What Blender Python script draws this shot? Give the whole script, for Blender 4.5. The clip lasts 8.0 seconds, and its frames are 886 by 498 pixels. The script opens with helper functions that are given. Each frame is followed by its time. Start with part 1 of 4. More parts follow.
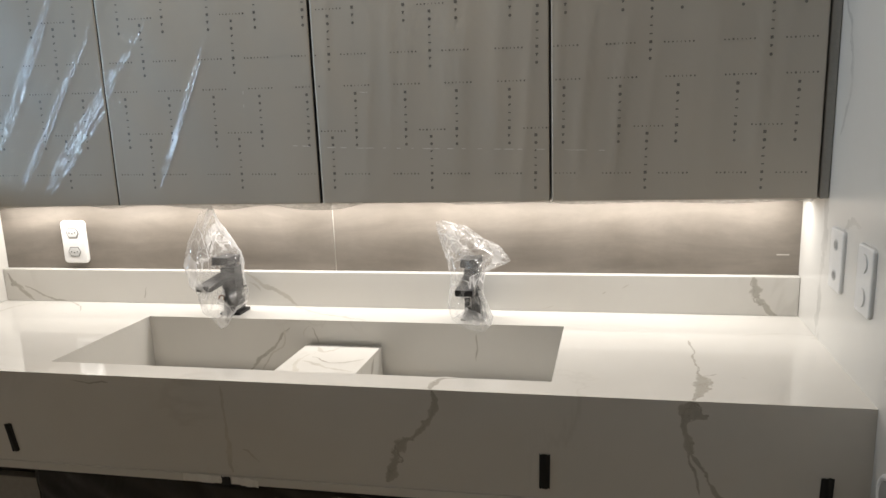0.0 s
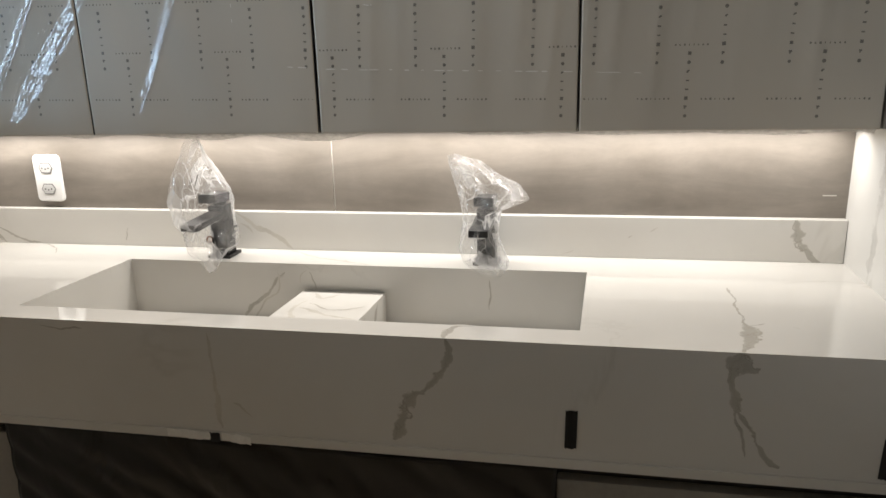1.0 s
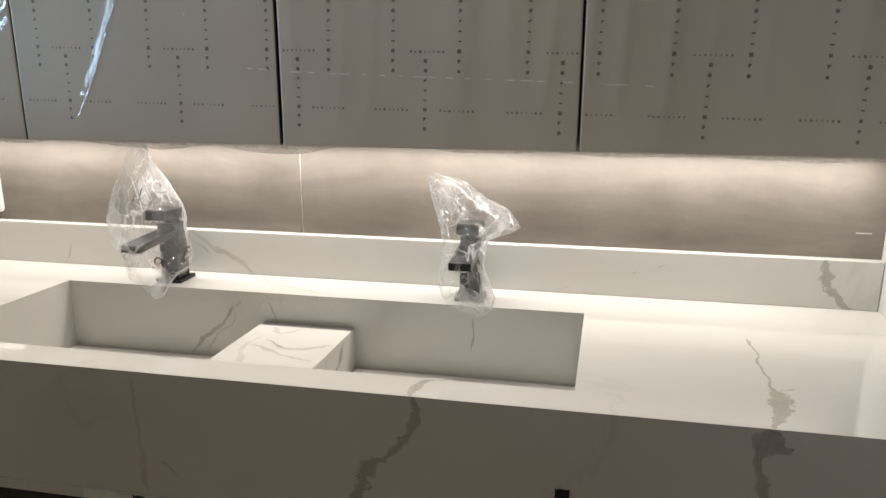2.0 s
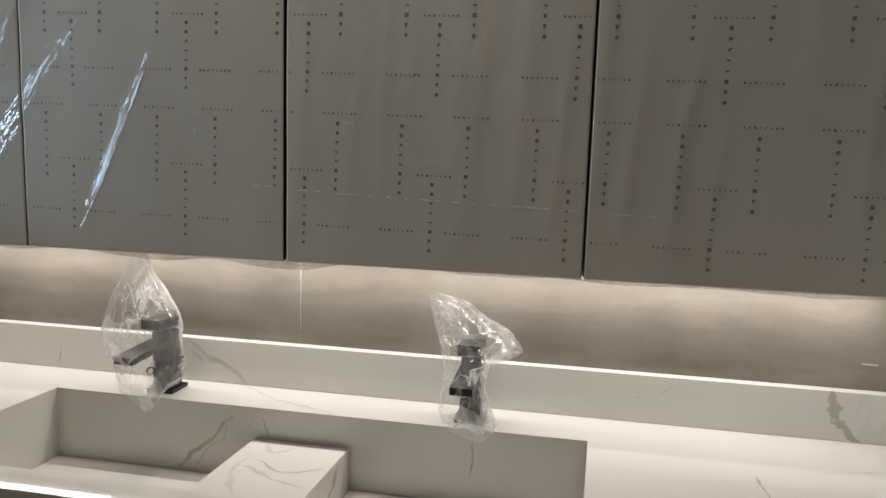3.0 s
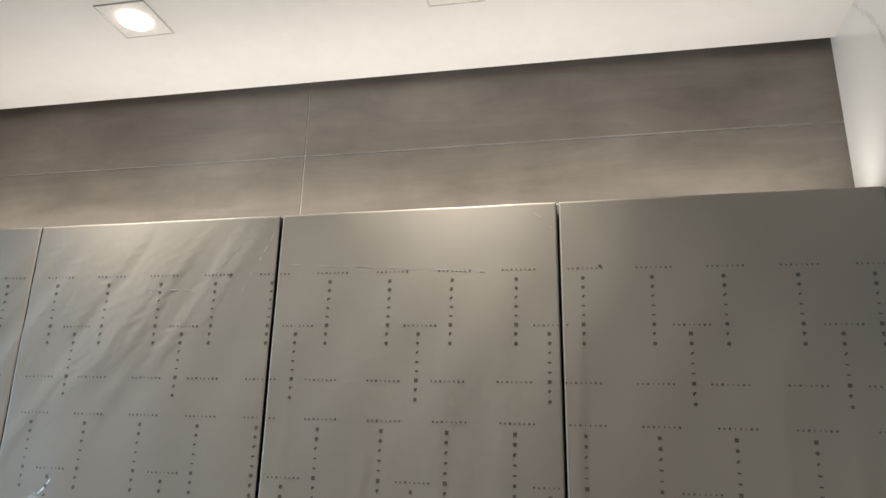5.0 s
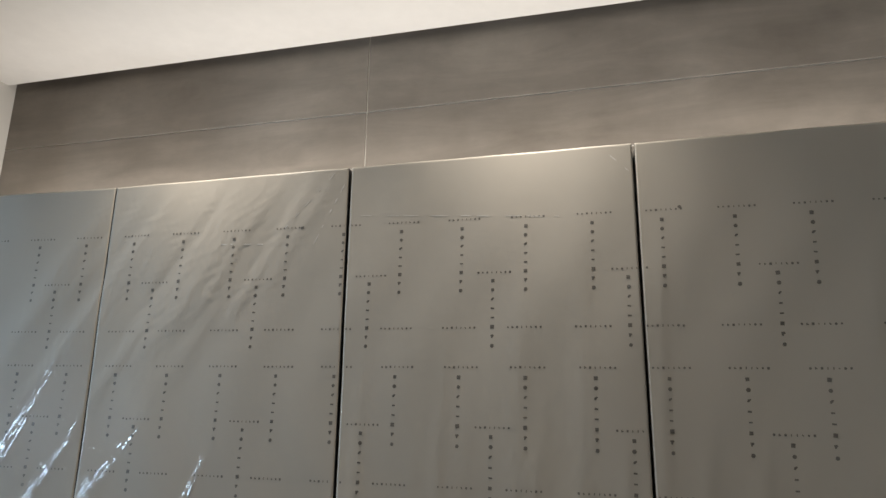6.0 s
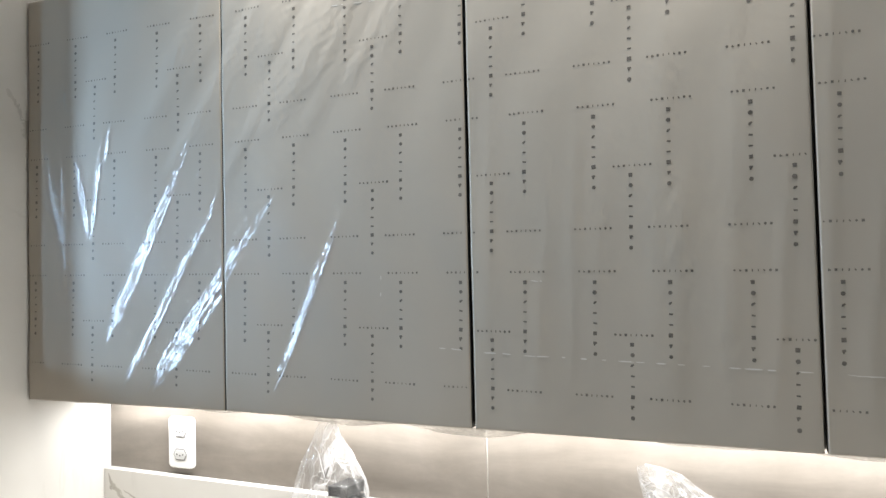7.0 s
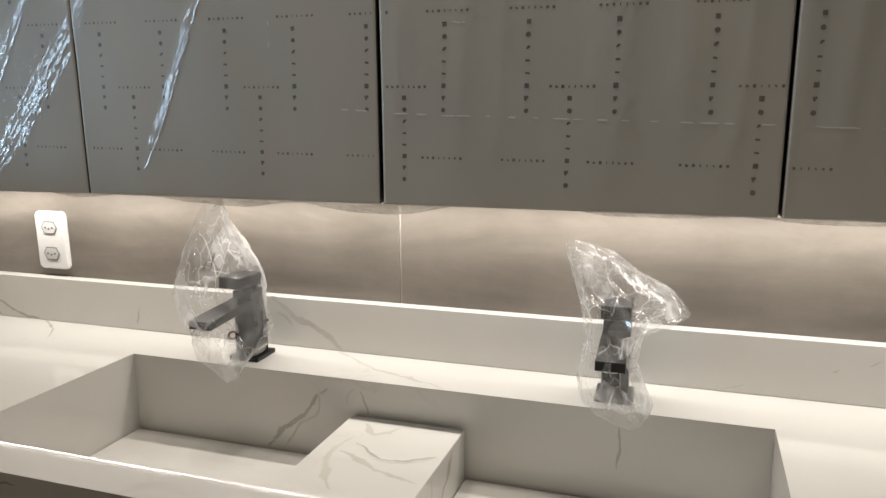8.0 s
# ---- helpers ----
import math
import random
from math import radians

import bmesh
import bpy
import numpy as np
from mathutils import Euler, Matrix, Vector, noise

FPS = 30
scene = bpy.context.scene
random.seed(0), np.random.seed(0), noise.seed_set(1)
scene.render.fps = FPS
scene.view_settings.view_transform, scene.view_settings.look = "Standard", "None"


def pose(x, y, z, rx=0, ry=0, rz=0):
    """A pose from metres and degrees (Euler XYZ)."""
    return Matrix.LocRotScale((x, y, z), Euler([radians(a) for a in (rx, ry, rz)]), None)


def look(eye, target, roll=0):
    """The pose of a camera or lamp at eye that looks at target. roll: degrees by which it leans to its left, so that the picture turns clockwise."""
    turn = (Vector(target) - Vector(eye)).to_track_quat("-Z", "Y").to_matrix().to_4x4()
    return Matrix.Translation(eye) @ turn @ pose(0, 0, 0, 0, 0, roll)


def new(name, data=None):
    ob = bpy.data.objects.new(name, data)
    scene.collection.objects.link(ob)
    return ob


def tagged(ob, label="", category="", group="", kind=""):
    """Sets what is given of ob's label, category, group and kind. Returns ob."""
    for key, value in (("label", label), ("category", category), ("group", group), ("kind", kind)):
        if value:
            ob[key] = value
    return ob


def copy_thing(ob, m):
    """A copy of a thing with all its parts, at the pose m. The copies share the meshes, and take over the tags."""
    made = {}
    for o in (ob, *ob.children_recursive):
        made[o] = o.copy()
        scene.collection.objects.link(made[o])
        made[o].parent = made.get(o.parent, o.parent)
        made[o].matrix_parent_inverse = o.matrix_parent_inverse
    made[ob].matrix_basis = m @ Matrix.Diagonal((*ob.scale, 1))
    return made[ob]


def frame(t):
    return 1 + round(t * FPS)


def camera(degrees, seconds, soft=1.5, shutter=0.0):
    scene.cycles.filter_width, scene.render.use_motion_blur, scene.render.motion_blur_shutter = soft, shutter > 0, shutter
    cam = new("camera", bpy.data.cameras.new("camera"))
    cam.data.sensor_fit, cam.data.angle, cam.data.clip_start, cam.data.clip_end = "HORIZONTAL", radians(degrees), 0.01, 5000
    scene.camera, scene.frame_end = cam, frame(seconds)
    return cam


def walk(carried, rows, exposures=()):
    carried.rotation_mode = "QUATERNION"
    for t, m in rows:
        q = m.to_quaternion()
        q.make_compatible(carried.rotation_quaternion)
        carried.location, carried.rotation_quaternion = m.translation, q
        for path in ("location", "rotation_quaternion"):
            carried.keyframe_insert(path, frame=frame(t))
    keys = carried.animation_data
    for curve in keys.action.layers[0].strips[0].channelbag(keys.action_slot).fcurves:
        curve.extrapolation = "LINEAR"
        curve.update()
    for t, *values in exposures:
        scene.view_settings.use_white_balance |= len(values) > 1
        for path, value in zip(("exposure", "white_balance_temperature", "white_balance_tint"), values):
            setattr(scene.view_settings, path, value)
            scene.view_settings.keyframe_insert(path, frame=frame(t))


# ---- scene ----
cam = camera(65.0, 8.0)
PATH = [
    (0, (1.448, -1.506, 1.346), (1.057, 0.415, 0.952), -2.1),
    (0.5, (1.401, -1.459, 1.318), (1.047, 0.452, 0.844), -2.5),
    (1, (1.391, -1.389, 1.282), (1.017, 0.508, 0.769), -1.5),
    (1.2, (1.395, -1.339, 1.27), (1.012, 0.554, 0.748), -1.0),
    (2.3, (1.387, -1.196, 1.27), (1.028, 0.721, 0.83), 0.6),
    (2.5, (1.384, -1.189, 1.289), (1.03, 0.737, 0.879), 0.8),
    (3, (1.37, -1.196, 1.331), (1.011, 0.755, 1.08), 1.8),
    (3.5, (1.383, -1.21, 1.389), (0.955, 0.744, 1.419), 2.0),
    (4, (1.401, -1.212, 1.483), (0.954, 0.716, 1.771), 1.0),
    (4.4, (1.408, -1.214, 1.546), (1.013, 0.691, 2.011), 0.6),
    (4.5, (1.416, -1.211, 1.561), (1.024, 0.684, 2.065), 0.8),
    (4.7, (1.417, -1.214, 1.574), (1.046, 0.664, 2.153), 1.1),
    (5.8, (1.376, -1.206, 1.552), (0.956, 0.668, 2.112), 1.0),
    (6, (1.36, -1.202, 1.533), (0.872, 0.67, 2.042), 0.7),
    (6.5, (1.327, -1.173, 1.473), (0.626, 0.677, 1.768), -1.0),
    (6.6, (1.323, -1.168, 1.463), (0.597, 0.679, 1.704), -1.2),
    (7, (1.303, -1.146, 1.399), (0.514, 0.691, 1.467), -1.3),
    (7.5, (1.261, -1.072, 1.348), (0.496, 0.77, 1.204), -1.0),
    (7.7, (1.252, -1.043, 1.33), (0.533, 0.807, 1.086), -0.9),
    (8, (1.268, -0.989, 1.283), (0.675, 0.881, 0.891), -0.4),
]
EXPOSURES = [
    (0, 0.12, 6950, 10), (1.0, 0.10, 6930, 10), (2.5, -0.13, 6980, 10), (3.0, -0.36, 7020, 10), (3.5, 0.07, 6850, 8), (4.0, 0.80, 6480, 8),
    (4.3, 0.80, 6500, 8), (4.5, 0.56, 6780, 9), (4.7, 0.16, 6990, 10), (5.8, -0.14, 7050, 10), (6.0, -0.14, 7000, 10), (6.5, 0.33, 6680, 8),
    (7.0, 0.68, 6500, 8), (7.5, 0.31, 6740, 9), (8, -0.24, 7050, 10)]
walk(cam, [(t, look(eye, target, roll)) for t, eye, target, roll in PATH], EXPOSURES)

# ---- light ----
SKEW = 0.043          # the side walls stand a little out of square with the back wall
LEFT = -0.008
RIGHT = 1.886         # right wall, at the back
CEIL = 2.309
FRONT = -0.172        # plane of the wall cabinets' doors

world = bpy.data.worlds.new("dusk")
world.use_nodes = True
world.node_tree.nodes["Background"].inputs[0].default_value = (0.30, 0.42, 0.62, 1)
world.node_tree.nodes["Background"].inputs[1].default_value = 0.25
scene.world = world


def lamp(name, m, energy, size, size_y, colour, shape="RECTANGLE", spread=180):
    data = bpy.data.lights.new(name, "AREA")
    data.shape, data.size, data.size_y, data.energy, data.color = shape, size, size_y, energy, colour
    data.spread = radians(spread)
    ob = new(name, data)
    ob.matrix_world = m
    return ob


WARM = (1.0, 0.975, 0.965)
lamp("light_under_cabinets", pose(0.94, -0.042, 1.152), 4.5, 1.84, 0.008, (0.995, 0.985, 0.990))
lamp("light_over_cabinets", pose(0.94, -0.075, 1.978, 180), 3.25, 1.80, 0.010, WARM)
# x, y, energy, colour, spread; the last is unseen, added over the open floor behind to fill the apron
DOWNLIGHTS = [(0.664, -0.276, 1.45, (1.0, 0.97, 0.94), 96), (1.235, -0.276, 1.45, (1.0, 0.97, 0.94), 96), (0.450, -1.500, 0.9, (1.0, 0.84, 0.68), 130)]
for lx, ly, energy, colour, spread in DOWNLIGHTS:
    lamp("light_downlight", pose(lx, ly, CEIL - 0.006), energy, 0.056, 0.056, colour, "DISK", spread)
COOL = (0.50, 0.73, 1.0)
# two unseen cool lamps, added where the film pleats mirror them as blue streaks
lamp("light_window", pose(-1.70, -0.98, 1.66, 90, 0, -70), 5.4, 0.22, 0.80, COOL, spread=75)
lamp("light_window", pose(-1.70, -2.45, 1.56, 90, 0, -38), 1.35, 0.14, 0.40, COOL, spread=75)


# ---- materials ----
def material(name, colour, rough=0.5, metal=0.0, spec=0.5):
    m = bpy.data.materials.new(name)
    m.use_nodes = True
    b = m.node_tree.nodes["Principled BSDF"]
    b.inputs["Base Color"].default_value = (*colour, 1)
    b.inputs["Roughness"].default_value = rough
    b.inputs["Metallic"].default_value = metal
    b.inputs["Specular IOR Level"].default_value = spec
    return m, m.node_tree, b


def node(tree, kind, **values):
    n = tree.nodes.new(kind)
    for key, value in values.items():
        n.inputs[key].default_value = value
    return n


def noise_tex(tree, scale, detail=4.0, rough=0.55, stretch=(1, 1, 1), distort=0.0):
    geo = tree.nodes.new("ShaderNodeNewGeometry")
    mp = tree.nodes.new("ShaderNodeMapping")
    mp.inputs["Scale"].default_value = stretch
    n = node(tree, "ShaderNodeTexNoise", Scale=scale, Detail=detail, Roughness=rough, Distortion=distort)
    tree.links.new(geo.outputs["Position"], mp.inputs["Vector"])
    tree.links.new(mp.outputs["Vector"], n.inputs["Vector"])
    return n.outputs["Fac"]


def ramp(tree, fac, stops):
    r = tree.nodes.new("ShaderNodeValToRGB")
    while len(r.color_ramp.elements) < len(stops):
        r.color_ramp.elements.new(0.5)
    for e, (p, c) in zip(r.color_ramp.elements, stops):
        e.position = p
        e.color = (*c, 1) if len(c) == 3 else c
    tree.links.new(fac, r.inputs["Fac"])
    return r.outputs["Color"]


def mix(tree, fac, a, b, blend="MIX"):
    n = tree.nodes.new("ShaderNodeMix")
    n.data_type, n.blend_type = "RGBA", blend
    for sock, v in ((n.inputs["Factor"], fac), (n.inputs["A"], a), (n.inputs["B"], b)):
        if isinstance(v, (int, float)):
            sock.default_value = v
        elif isinstance(v, tuple):
            sock.default_value = (*v, 1)
        else:
            tree.links.new(v, sock)
    return n.outputs["Result"]


def bump(tree, bsdf, fac, strength, distance, socket="Normal"):
    b = node(tree, "ShaderNodeBump", Strength=strength, Distance=distance)
    tree.links.new(fac, b.inputs["Height"])
    tree.links.new(b.outputs["Normal"], bsdf.inputs[socket])


MARBLE = (0.72, 0.700, 0.660)


def marble_colour(tree):
    cloud = ramp(tree, noise_tex(tree, 3.0, 5), [(0.3, (0.665, 0.643, 0.602)), (0.7, MARBLE)])
    thin = ramp(tree, noise_tex(tree, 1.6, 6, 0.6, (1, 1, 0.6), 1.2),
                [(0.488, (0, 0, 0)), (0.5, (1, 1, 1)), (0.512, (0, 0, 0))])
    where = ramp(tree, noise_tex(tree, 2.3, 2), [(0.52, (0, 0, 0)), (0.68, (0.30, 0.30, 0.30))])
    both = mix(tree, 1.0, thin, where, "MULTIPLY")
    return mix(tree, both, cloud, (0.40, 0.37, 0.32))


def marble(name, rough):
    m, t, b = material(name, MARBLE, rough)
    t.links.new(marble_colour(t), b.inputs["Base Color"])
    return m


def vein_material(name, rough, dark):
    """Vein that feathers into the stone by its own cross coordinate."""
    m, t, b = material(name, MARBLE, rough)
    at = t.nodes.new("ShaderNodeAttribute")
    at.attribute_name = "across"

    def calc(op, a, b=0.0, c=0.0):
        n = t.nodes.new("ShaderNodeMath")
        n.operation = op
        for sock, v in zip(n.inputs, (a, b, c)):
            if isinstance(v, float):
                sock.default_value = v
            else:
                t.links.new(v, sock)
        return n.outputs[0]

    f = at.outputs["Fac"]
    edge = calc("ABSOLUTE", f)
    spread = calc("MULTIPLY_ADD", noise_tex(t, 34.0, 5, 0.6), 0.75, calc("MULTIPLY", edge, 0.46))
    band = ramp(t, spread, [(0.44, (0.62, 0.62, 0.62)), (0.50, (0.50, 0.50, 0.50)), (0.555, (0, 0, 0))])
    rim = ramp(t, spread, [(0.455, (0, 0, 0)), (0.515, (0.85, 0.85, 0.85)), (0.55, (0, 0, 0))])
    band = mix(t, 1.0, band, mix(t, 1.0, rim, ramp(t, noise_tex(t, 22.0, 2), [(0.42, (0, 0, 0)), (0.6, (1, 1, 1))]), "MULTIPLY"), "LIGHTEN")
    wander = calc("ABSOLUTE", calc("ADD", f, calc("MULTIPLY_ADD", noise_tex(t, 38.0, 4, 0.6), 3.2, -1.6)))
    line = ramp(t, wander, [(0.03, (0.75, 0.75, 0.75)), (0.20, (0, 0, 0))])
    inside = ramp(t, edge, [(0.6, (1, 1, 1)), (0.95, (0, 0, 0))])
    fac = mix(t, 1.0, band, mix(t, 1.0, line, inside, "MULTIPLY"), "LIGHTEN")
    tone = ramp(t, noise_tex(t, 18.0, 4), [(0.35, dark), (0.7, tuple(c * 1.35 for c in dark))])
    t.links.new(mix(t, fac, marble_colour(t), tone), b.inputs["Base Color"])
    return m


POLISHED = marble("polished white marble", 0.045)
WALLSTONE = marble("satin white marble", 0.22)
VEIN = vein_material("grey brown marble vein", 0.045, (0.28, 0.255, 0.21))
VEIN_PALE = vein_material("pale brown marble vein", 0.045, (0.46, 0.43, 0.375))
VEIN_WALL = vein_material("pale marble vein", 0.22, (0.46, 0.44, 0.41))


def tile_material():
    m, t, b = material("taupe porcelain", (0.3, 0.27, 0.24), 0.36)
    big = ramp(t, noise_tex(t, 3.2, 6, 0.6), [(0.3, (0.166, 0.143, 0.118)), (0.72, (0.288, 0.255, 0.219))])
    brush = ramp(t, noise_tex(t, 8.0, 8, 0.68, (0.40, 1, 1.9), 0.5), [(0.32, (0.68, 0.68, 0.68)), (0.7, (1.0, 1.0, 1.0))])
    t.links.new(mix(t, 1.0, big, brush, "MULTIPLY"), b.inputs["Base Color"])
    rr = ramp(t, noise_tex(t, 7.0, 5, 0.6, (0.6, 1, 1)), [(0.32, (0.32, 0.32, 0.32)), (0.68, (0.58, 0.58, 0.58))])
    t.links.new(rr, b.inputs["Roughness"])
    bump(t, b, noise_tex(t, 260.0, 3), 0.08, 0.001)
    return m


TILE = tile_material()


def plain(name, colour, rough, metal=0.0, grain=120.0, amount=0.06, relief=0.05):
    m, t, b = material(name, colour, rough, metal)
    lo = tuple(c * (1 - amount) for c in colour)
    hi = tuple(min(1, c * (1 + amount)) for c in colour)
    small = ramp(t, noise_tex(t, grain, 3), [(0.3, lo), (0.7, hi)])
    wide = ramp(t, noise_tex(t, 4.0, 3), [(0.3, (0.93, 0.93, 0.93)), (0.7, (1, 1, 1))])
    t.links.new(mix(t, 1.0, small, wide, "MULTIPLY"), b.inputs["Base Color"])
    bump(t, b, noise_tex(t, grain * 2, 2), relief, 0.0006)
    return m


GROUT = plain("pale grout", (0.60, 0.57, 0.52), 0.8)
PAINT = plain("white ceiling paint", (0.82, 0.80, 0.77), 0.85, grain=40, amount=0.015, relief=0.012)
FRAME = plain("grey lamp frame", (0.58, 0.57, 0.55), 0.5)
FRAMEPLATE = plain("white lamp plate", (0.80, 0.78, 0.75), 0.6)
PLASTER = plain("warm sand plaster", (0.70, 0.60, 0.47), 0.8, grain=80)
SHADOWGAP = plain("gap strip coloured as shade", (0.16, 0.15, 0.14), 0.8)
CARCASS = plain("grey cabinet board", (0.30, 0.285, 0.26), 0.5)
EDGE = plain("dark door edge", (0.05, 0.047, 0.043), 0.45)
PLASTIC = plain("white switch plastic", (0.80, 0.79, 0.77), 0.28, amount=0.02, relief=0.01)
SOCKET = plain("pale grey socket insert", (0.33, 0.325, 0.31), 0.4, amount=0.03)
INSERT = plain("light grey socket face", (0.60, 0.595, 0.58), 0.4, amount=0.03)
RIM_SHADE = plain("socket rim with its shadow in the grey", (0.20, 0.195, 0.19), 0.5, amount=0.03)
HOLE = plain("dark hole", (0.03, 0.03, 0.03), 0.7)
BLACK = plain("matt black metal", (0.014, 0.014, 0.015), 0.40, 0.2)
TAPE = plain("black cloth tape", (0.010, 0.010, 0.010), 0.7, grain=900, relief=0.3)
SILVER = plain("crinkled clear tape", (0.84, 0.82, 0.78), 0.18, grain=90, relief=0.5)
ALU = plain("aluminium profile", (0.6, 0.6, 0.6), 0.35, 1.0)
FLOORTILE = plain("beige floor tile", (0.64, 0.55, 0.43), 0.35, grain=20)
BLACKSHEET, t_, b_ = material("black plastic sheet", (0.014, 0.013, 0.012), 0.24)
bump(t_, b_, noise_tex(t_, 9.0, 3, 0.5, (1, 1, 0.7), 0.8), 0.5, 0.012)
INK = plain("grey printed ink", (0.18, 0.162, 0.142), 0.4, grain=600, amount=0.3)
GLOW, t_, b_ = material("lit lamp glass", (1, 1, 1), 0.5)
b_.inputs["Emission Color"].default_value = (1.0, 0.9, 0.78, 1)
b_.inputs["Emission Strength"].default_value = 14.0

def film_material():
    m, t, b = material("grey printed protective film", (0.3, 0.28, 0.255), 0.58, 0.05, 0.36)
    c = ramp(t, noise_tex(t, 2.2, 4, 0.5, (1.6, 1, 0.5)), [(0.3, (0.460, 0.414, 0.351)), (0.7, (0.525, 0.474, 0.403))])
    t.links.new(c, b.inputs["Base Color"])
    b.inputs["Coat Weight"].default_value = 0.10
    b.inputs["Coat Roughness"].default_value = 0.025
    b.inputs["Coat IOR"].default_value = 1.8
    bump(t, b, noise_tex(t, 75.0, 6, 0.7, (0.5, 1, 1.8), 1.0), 0.30, 0.0022, "Coat Normal")
    bump(t, b, noise_tex(t, 40.0, 3, 0.5, (1, 1, 0.4)), 0.10, 0.002)
    return m


FILM = film_material()


def cells(tree, scale, stretch, feature, warp=0.0):
    """Voronoi cells, a little warped: the flat faces of crushed film."""
    geo = tree.nodes.new("ShaderNodeNewGeometry")
    mp = tree.nodes.new("ShaderNodeMapping")
    mp.inputs["Scale"].default_value = stretch
    n = node(tree, "ShaderNodeTexVoronoi", Scale=scale)
    n.feature = feature
    tree.links.new(geo.outputs["Position"], mp.inputs["Vector"])
    vec = mp.outputs["Vector"]
    if warp:
        wob = node(tree, "ShaderNodeTexNoise", Scale=scale * 0.8, Detail=1.0)
        tree.links.new(vec, wob.inputs["Vector"])
        add = tree.nodes.new("ShaderNodeVectorMath")
        add.operation = "MULTIPLY_ADD"
        add.inputs[1].default_value = (warp, warp, warp)
        tree.links.new(wob.outputs["Color"], add.inputs[0])
        tree.links.new(vec, add.inputs[2])
        vec = add.outputs[0]
    tree.links.new(vec, n.inputs["Vector"])
    return n


def bag_material():
    m = bpy.data.materials.new("clear crinkled plastic")
    m.use_nodes = True
    t = m.node_tree
    t.nodes.clear()
    out = t.nodes.new("ShaderNodeOutputMaterial")
    clear = node(t, "ShaderNodeBsdfTransparent", Color=(0.985, 0.985, 0.985, 1))
    milky = node(t, "ShaderNodeBsdfTranslucent", Color=(0.88, 0.87, 0.86, 1))
    white = node(t, "ShaderNodeBsdfDiffuse", Color=(0.88, 0.87, 0.86, 1))
    gloss = node(t, "ShaderNodeBsdfGlossy", Color=(1, 1, 1, 1), Roughness=0.13)
    facet = cells(t, 19.0, (1, 1, 0.62), "F1", 0.07)
    bp = node(t, "ShaderNodeBump", Strength=0.5, Distance=0.010)
    t.links.new(facet.outputs["Distance"], bp.inputs["Height"])
    fine = node(t, "ShaderNodeBump", Strength=0.22, Distance=0.003)
    t.links.new(noise_tex(t, 60.0, 3, 0.55, (1, 1, 0.6), 0.8), fine.inputs["Height"])
    t.links.new(bp.outputs["Normal"], fine.inputs["Normal"])
    for sh in (gloss, white):
        t.links.new(fine.outputs["Normal"], sh.inputs["Normal"])
    body = node(t, "ShaderNodeMixShader", Fac=0.5)
    t.links.new(milky.outputs[0], body.inputs[1])
    t.links.new(white.outputs[0], body.inputs[2])
    haze = t.nodes.new("ShaderNodeMixShader")
    # folded-over film is milkier than a single layer, with a sharp border
    layer = ramp(t, noise_tex(t, 13.0, 1.0, 0.4, (1, 1, 0.6), 0.7), [(0.40, (0.03, 0.03, 0.03)), (0.42, (0.065, 0.065, 0.065)),
                                                                   (0.555, (0.085, 0.085, 0.085)), (0.57, (0.34, 0.34, 0.34))])
    edge = cells(t, 19.0, (1, 1, 0.62), "DISTANCE_TO_EDGE", 0.07)
    lines = ramp(t, edge.outputs["Distance"], [(0.002, (0.48, 0.48, 0.48)), (0.030, (0, 0, 0))])
    edge2 = cells(t, 41.0, (1, 1, 0.5), "DISTANCE_TO_EDGE", 0.06)
    more = ramp(t, edge2.outputs["Distance"], [(0.003, (0.40, 0.40, 0.40)), (0.04, (0, 0, 0))])
    some = ramp(t, noise_tex(t, 9.0, 2), [(0.42, (0, 0, 0)), (0.60, (1, 1, 1))])
    dens = mix(t, 1.0, mix(t, 1.0, layer, mix(t, 1.0, lines, some, "MULTIPLY"), "ADD"), mix(t, 1.0, more, some, "MULTIPLY"), "ADD")
    each = cells(t, 34.0, (1, 1, 0.55), "F1", 0.09)
    dens = mix(t, 1.0, dens, ramp(t, each.outputs["Color"], [(0.40, (0, 0, 0)), (0.75, (0.13, 0.13, 0.13))]), "ADD")
    t.links.new(dens, haze.inputs["Fac"])
    t.links.new(clear.outputs[0], haze.inputs[1])
    t.links.new(body.outputs[0], haze.inputs[2])
    fr = node(t, "ShaderNodeFresnel", IOR=1.45)
    t.links.new(fine.outputs["Normal"], fr.inputs["Normal"])
    full = t.nodes.new("ShaderNodeMixShader")
    less = t.nodes.new("ShaderNodeMath")
    less.operation = "MULTIPLY"
    less.inputs[1].default_value = 0.60
    t.links.new(fr.outputs[0], less.inputs[0])
    cap = t.nodes.new("ShaderNodeMath")
    cap.operation = "MINIMUM"
    cap.inputs[1].default_value = 0.062
    t.links.new(less.outputs[0], cap.inputs[0])
    t.links.new(cap.outputs[0], full.inputs["Fac"])
    t.links.new(haze.outputs[0], full.inputs[1])
    t.links.new(gloss.outputs[0], full.inputs[2])
    t.links.new(full.outputs[0], out.inputs["Surface"])
    return m


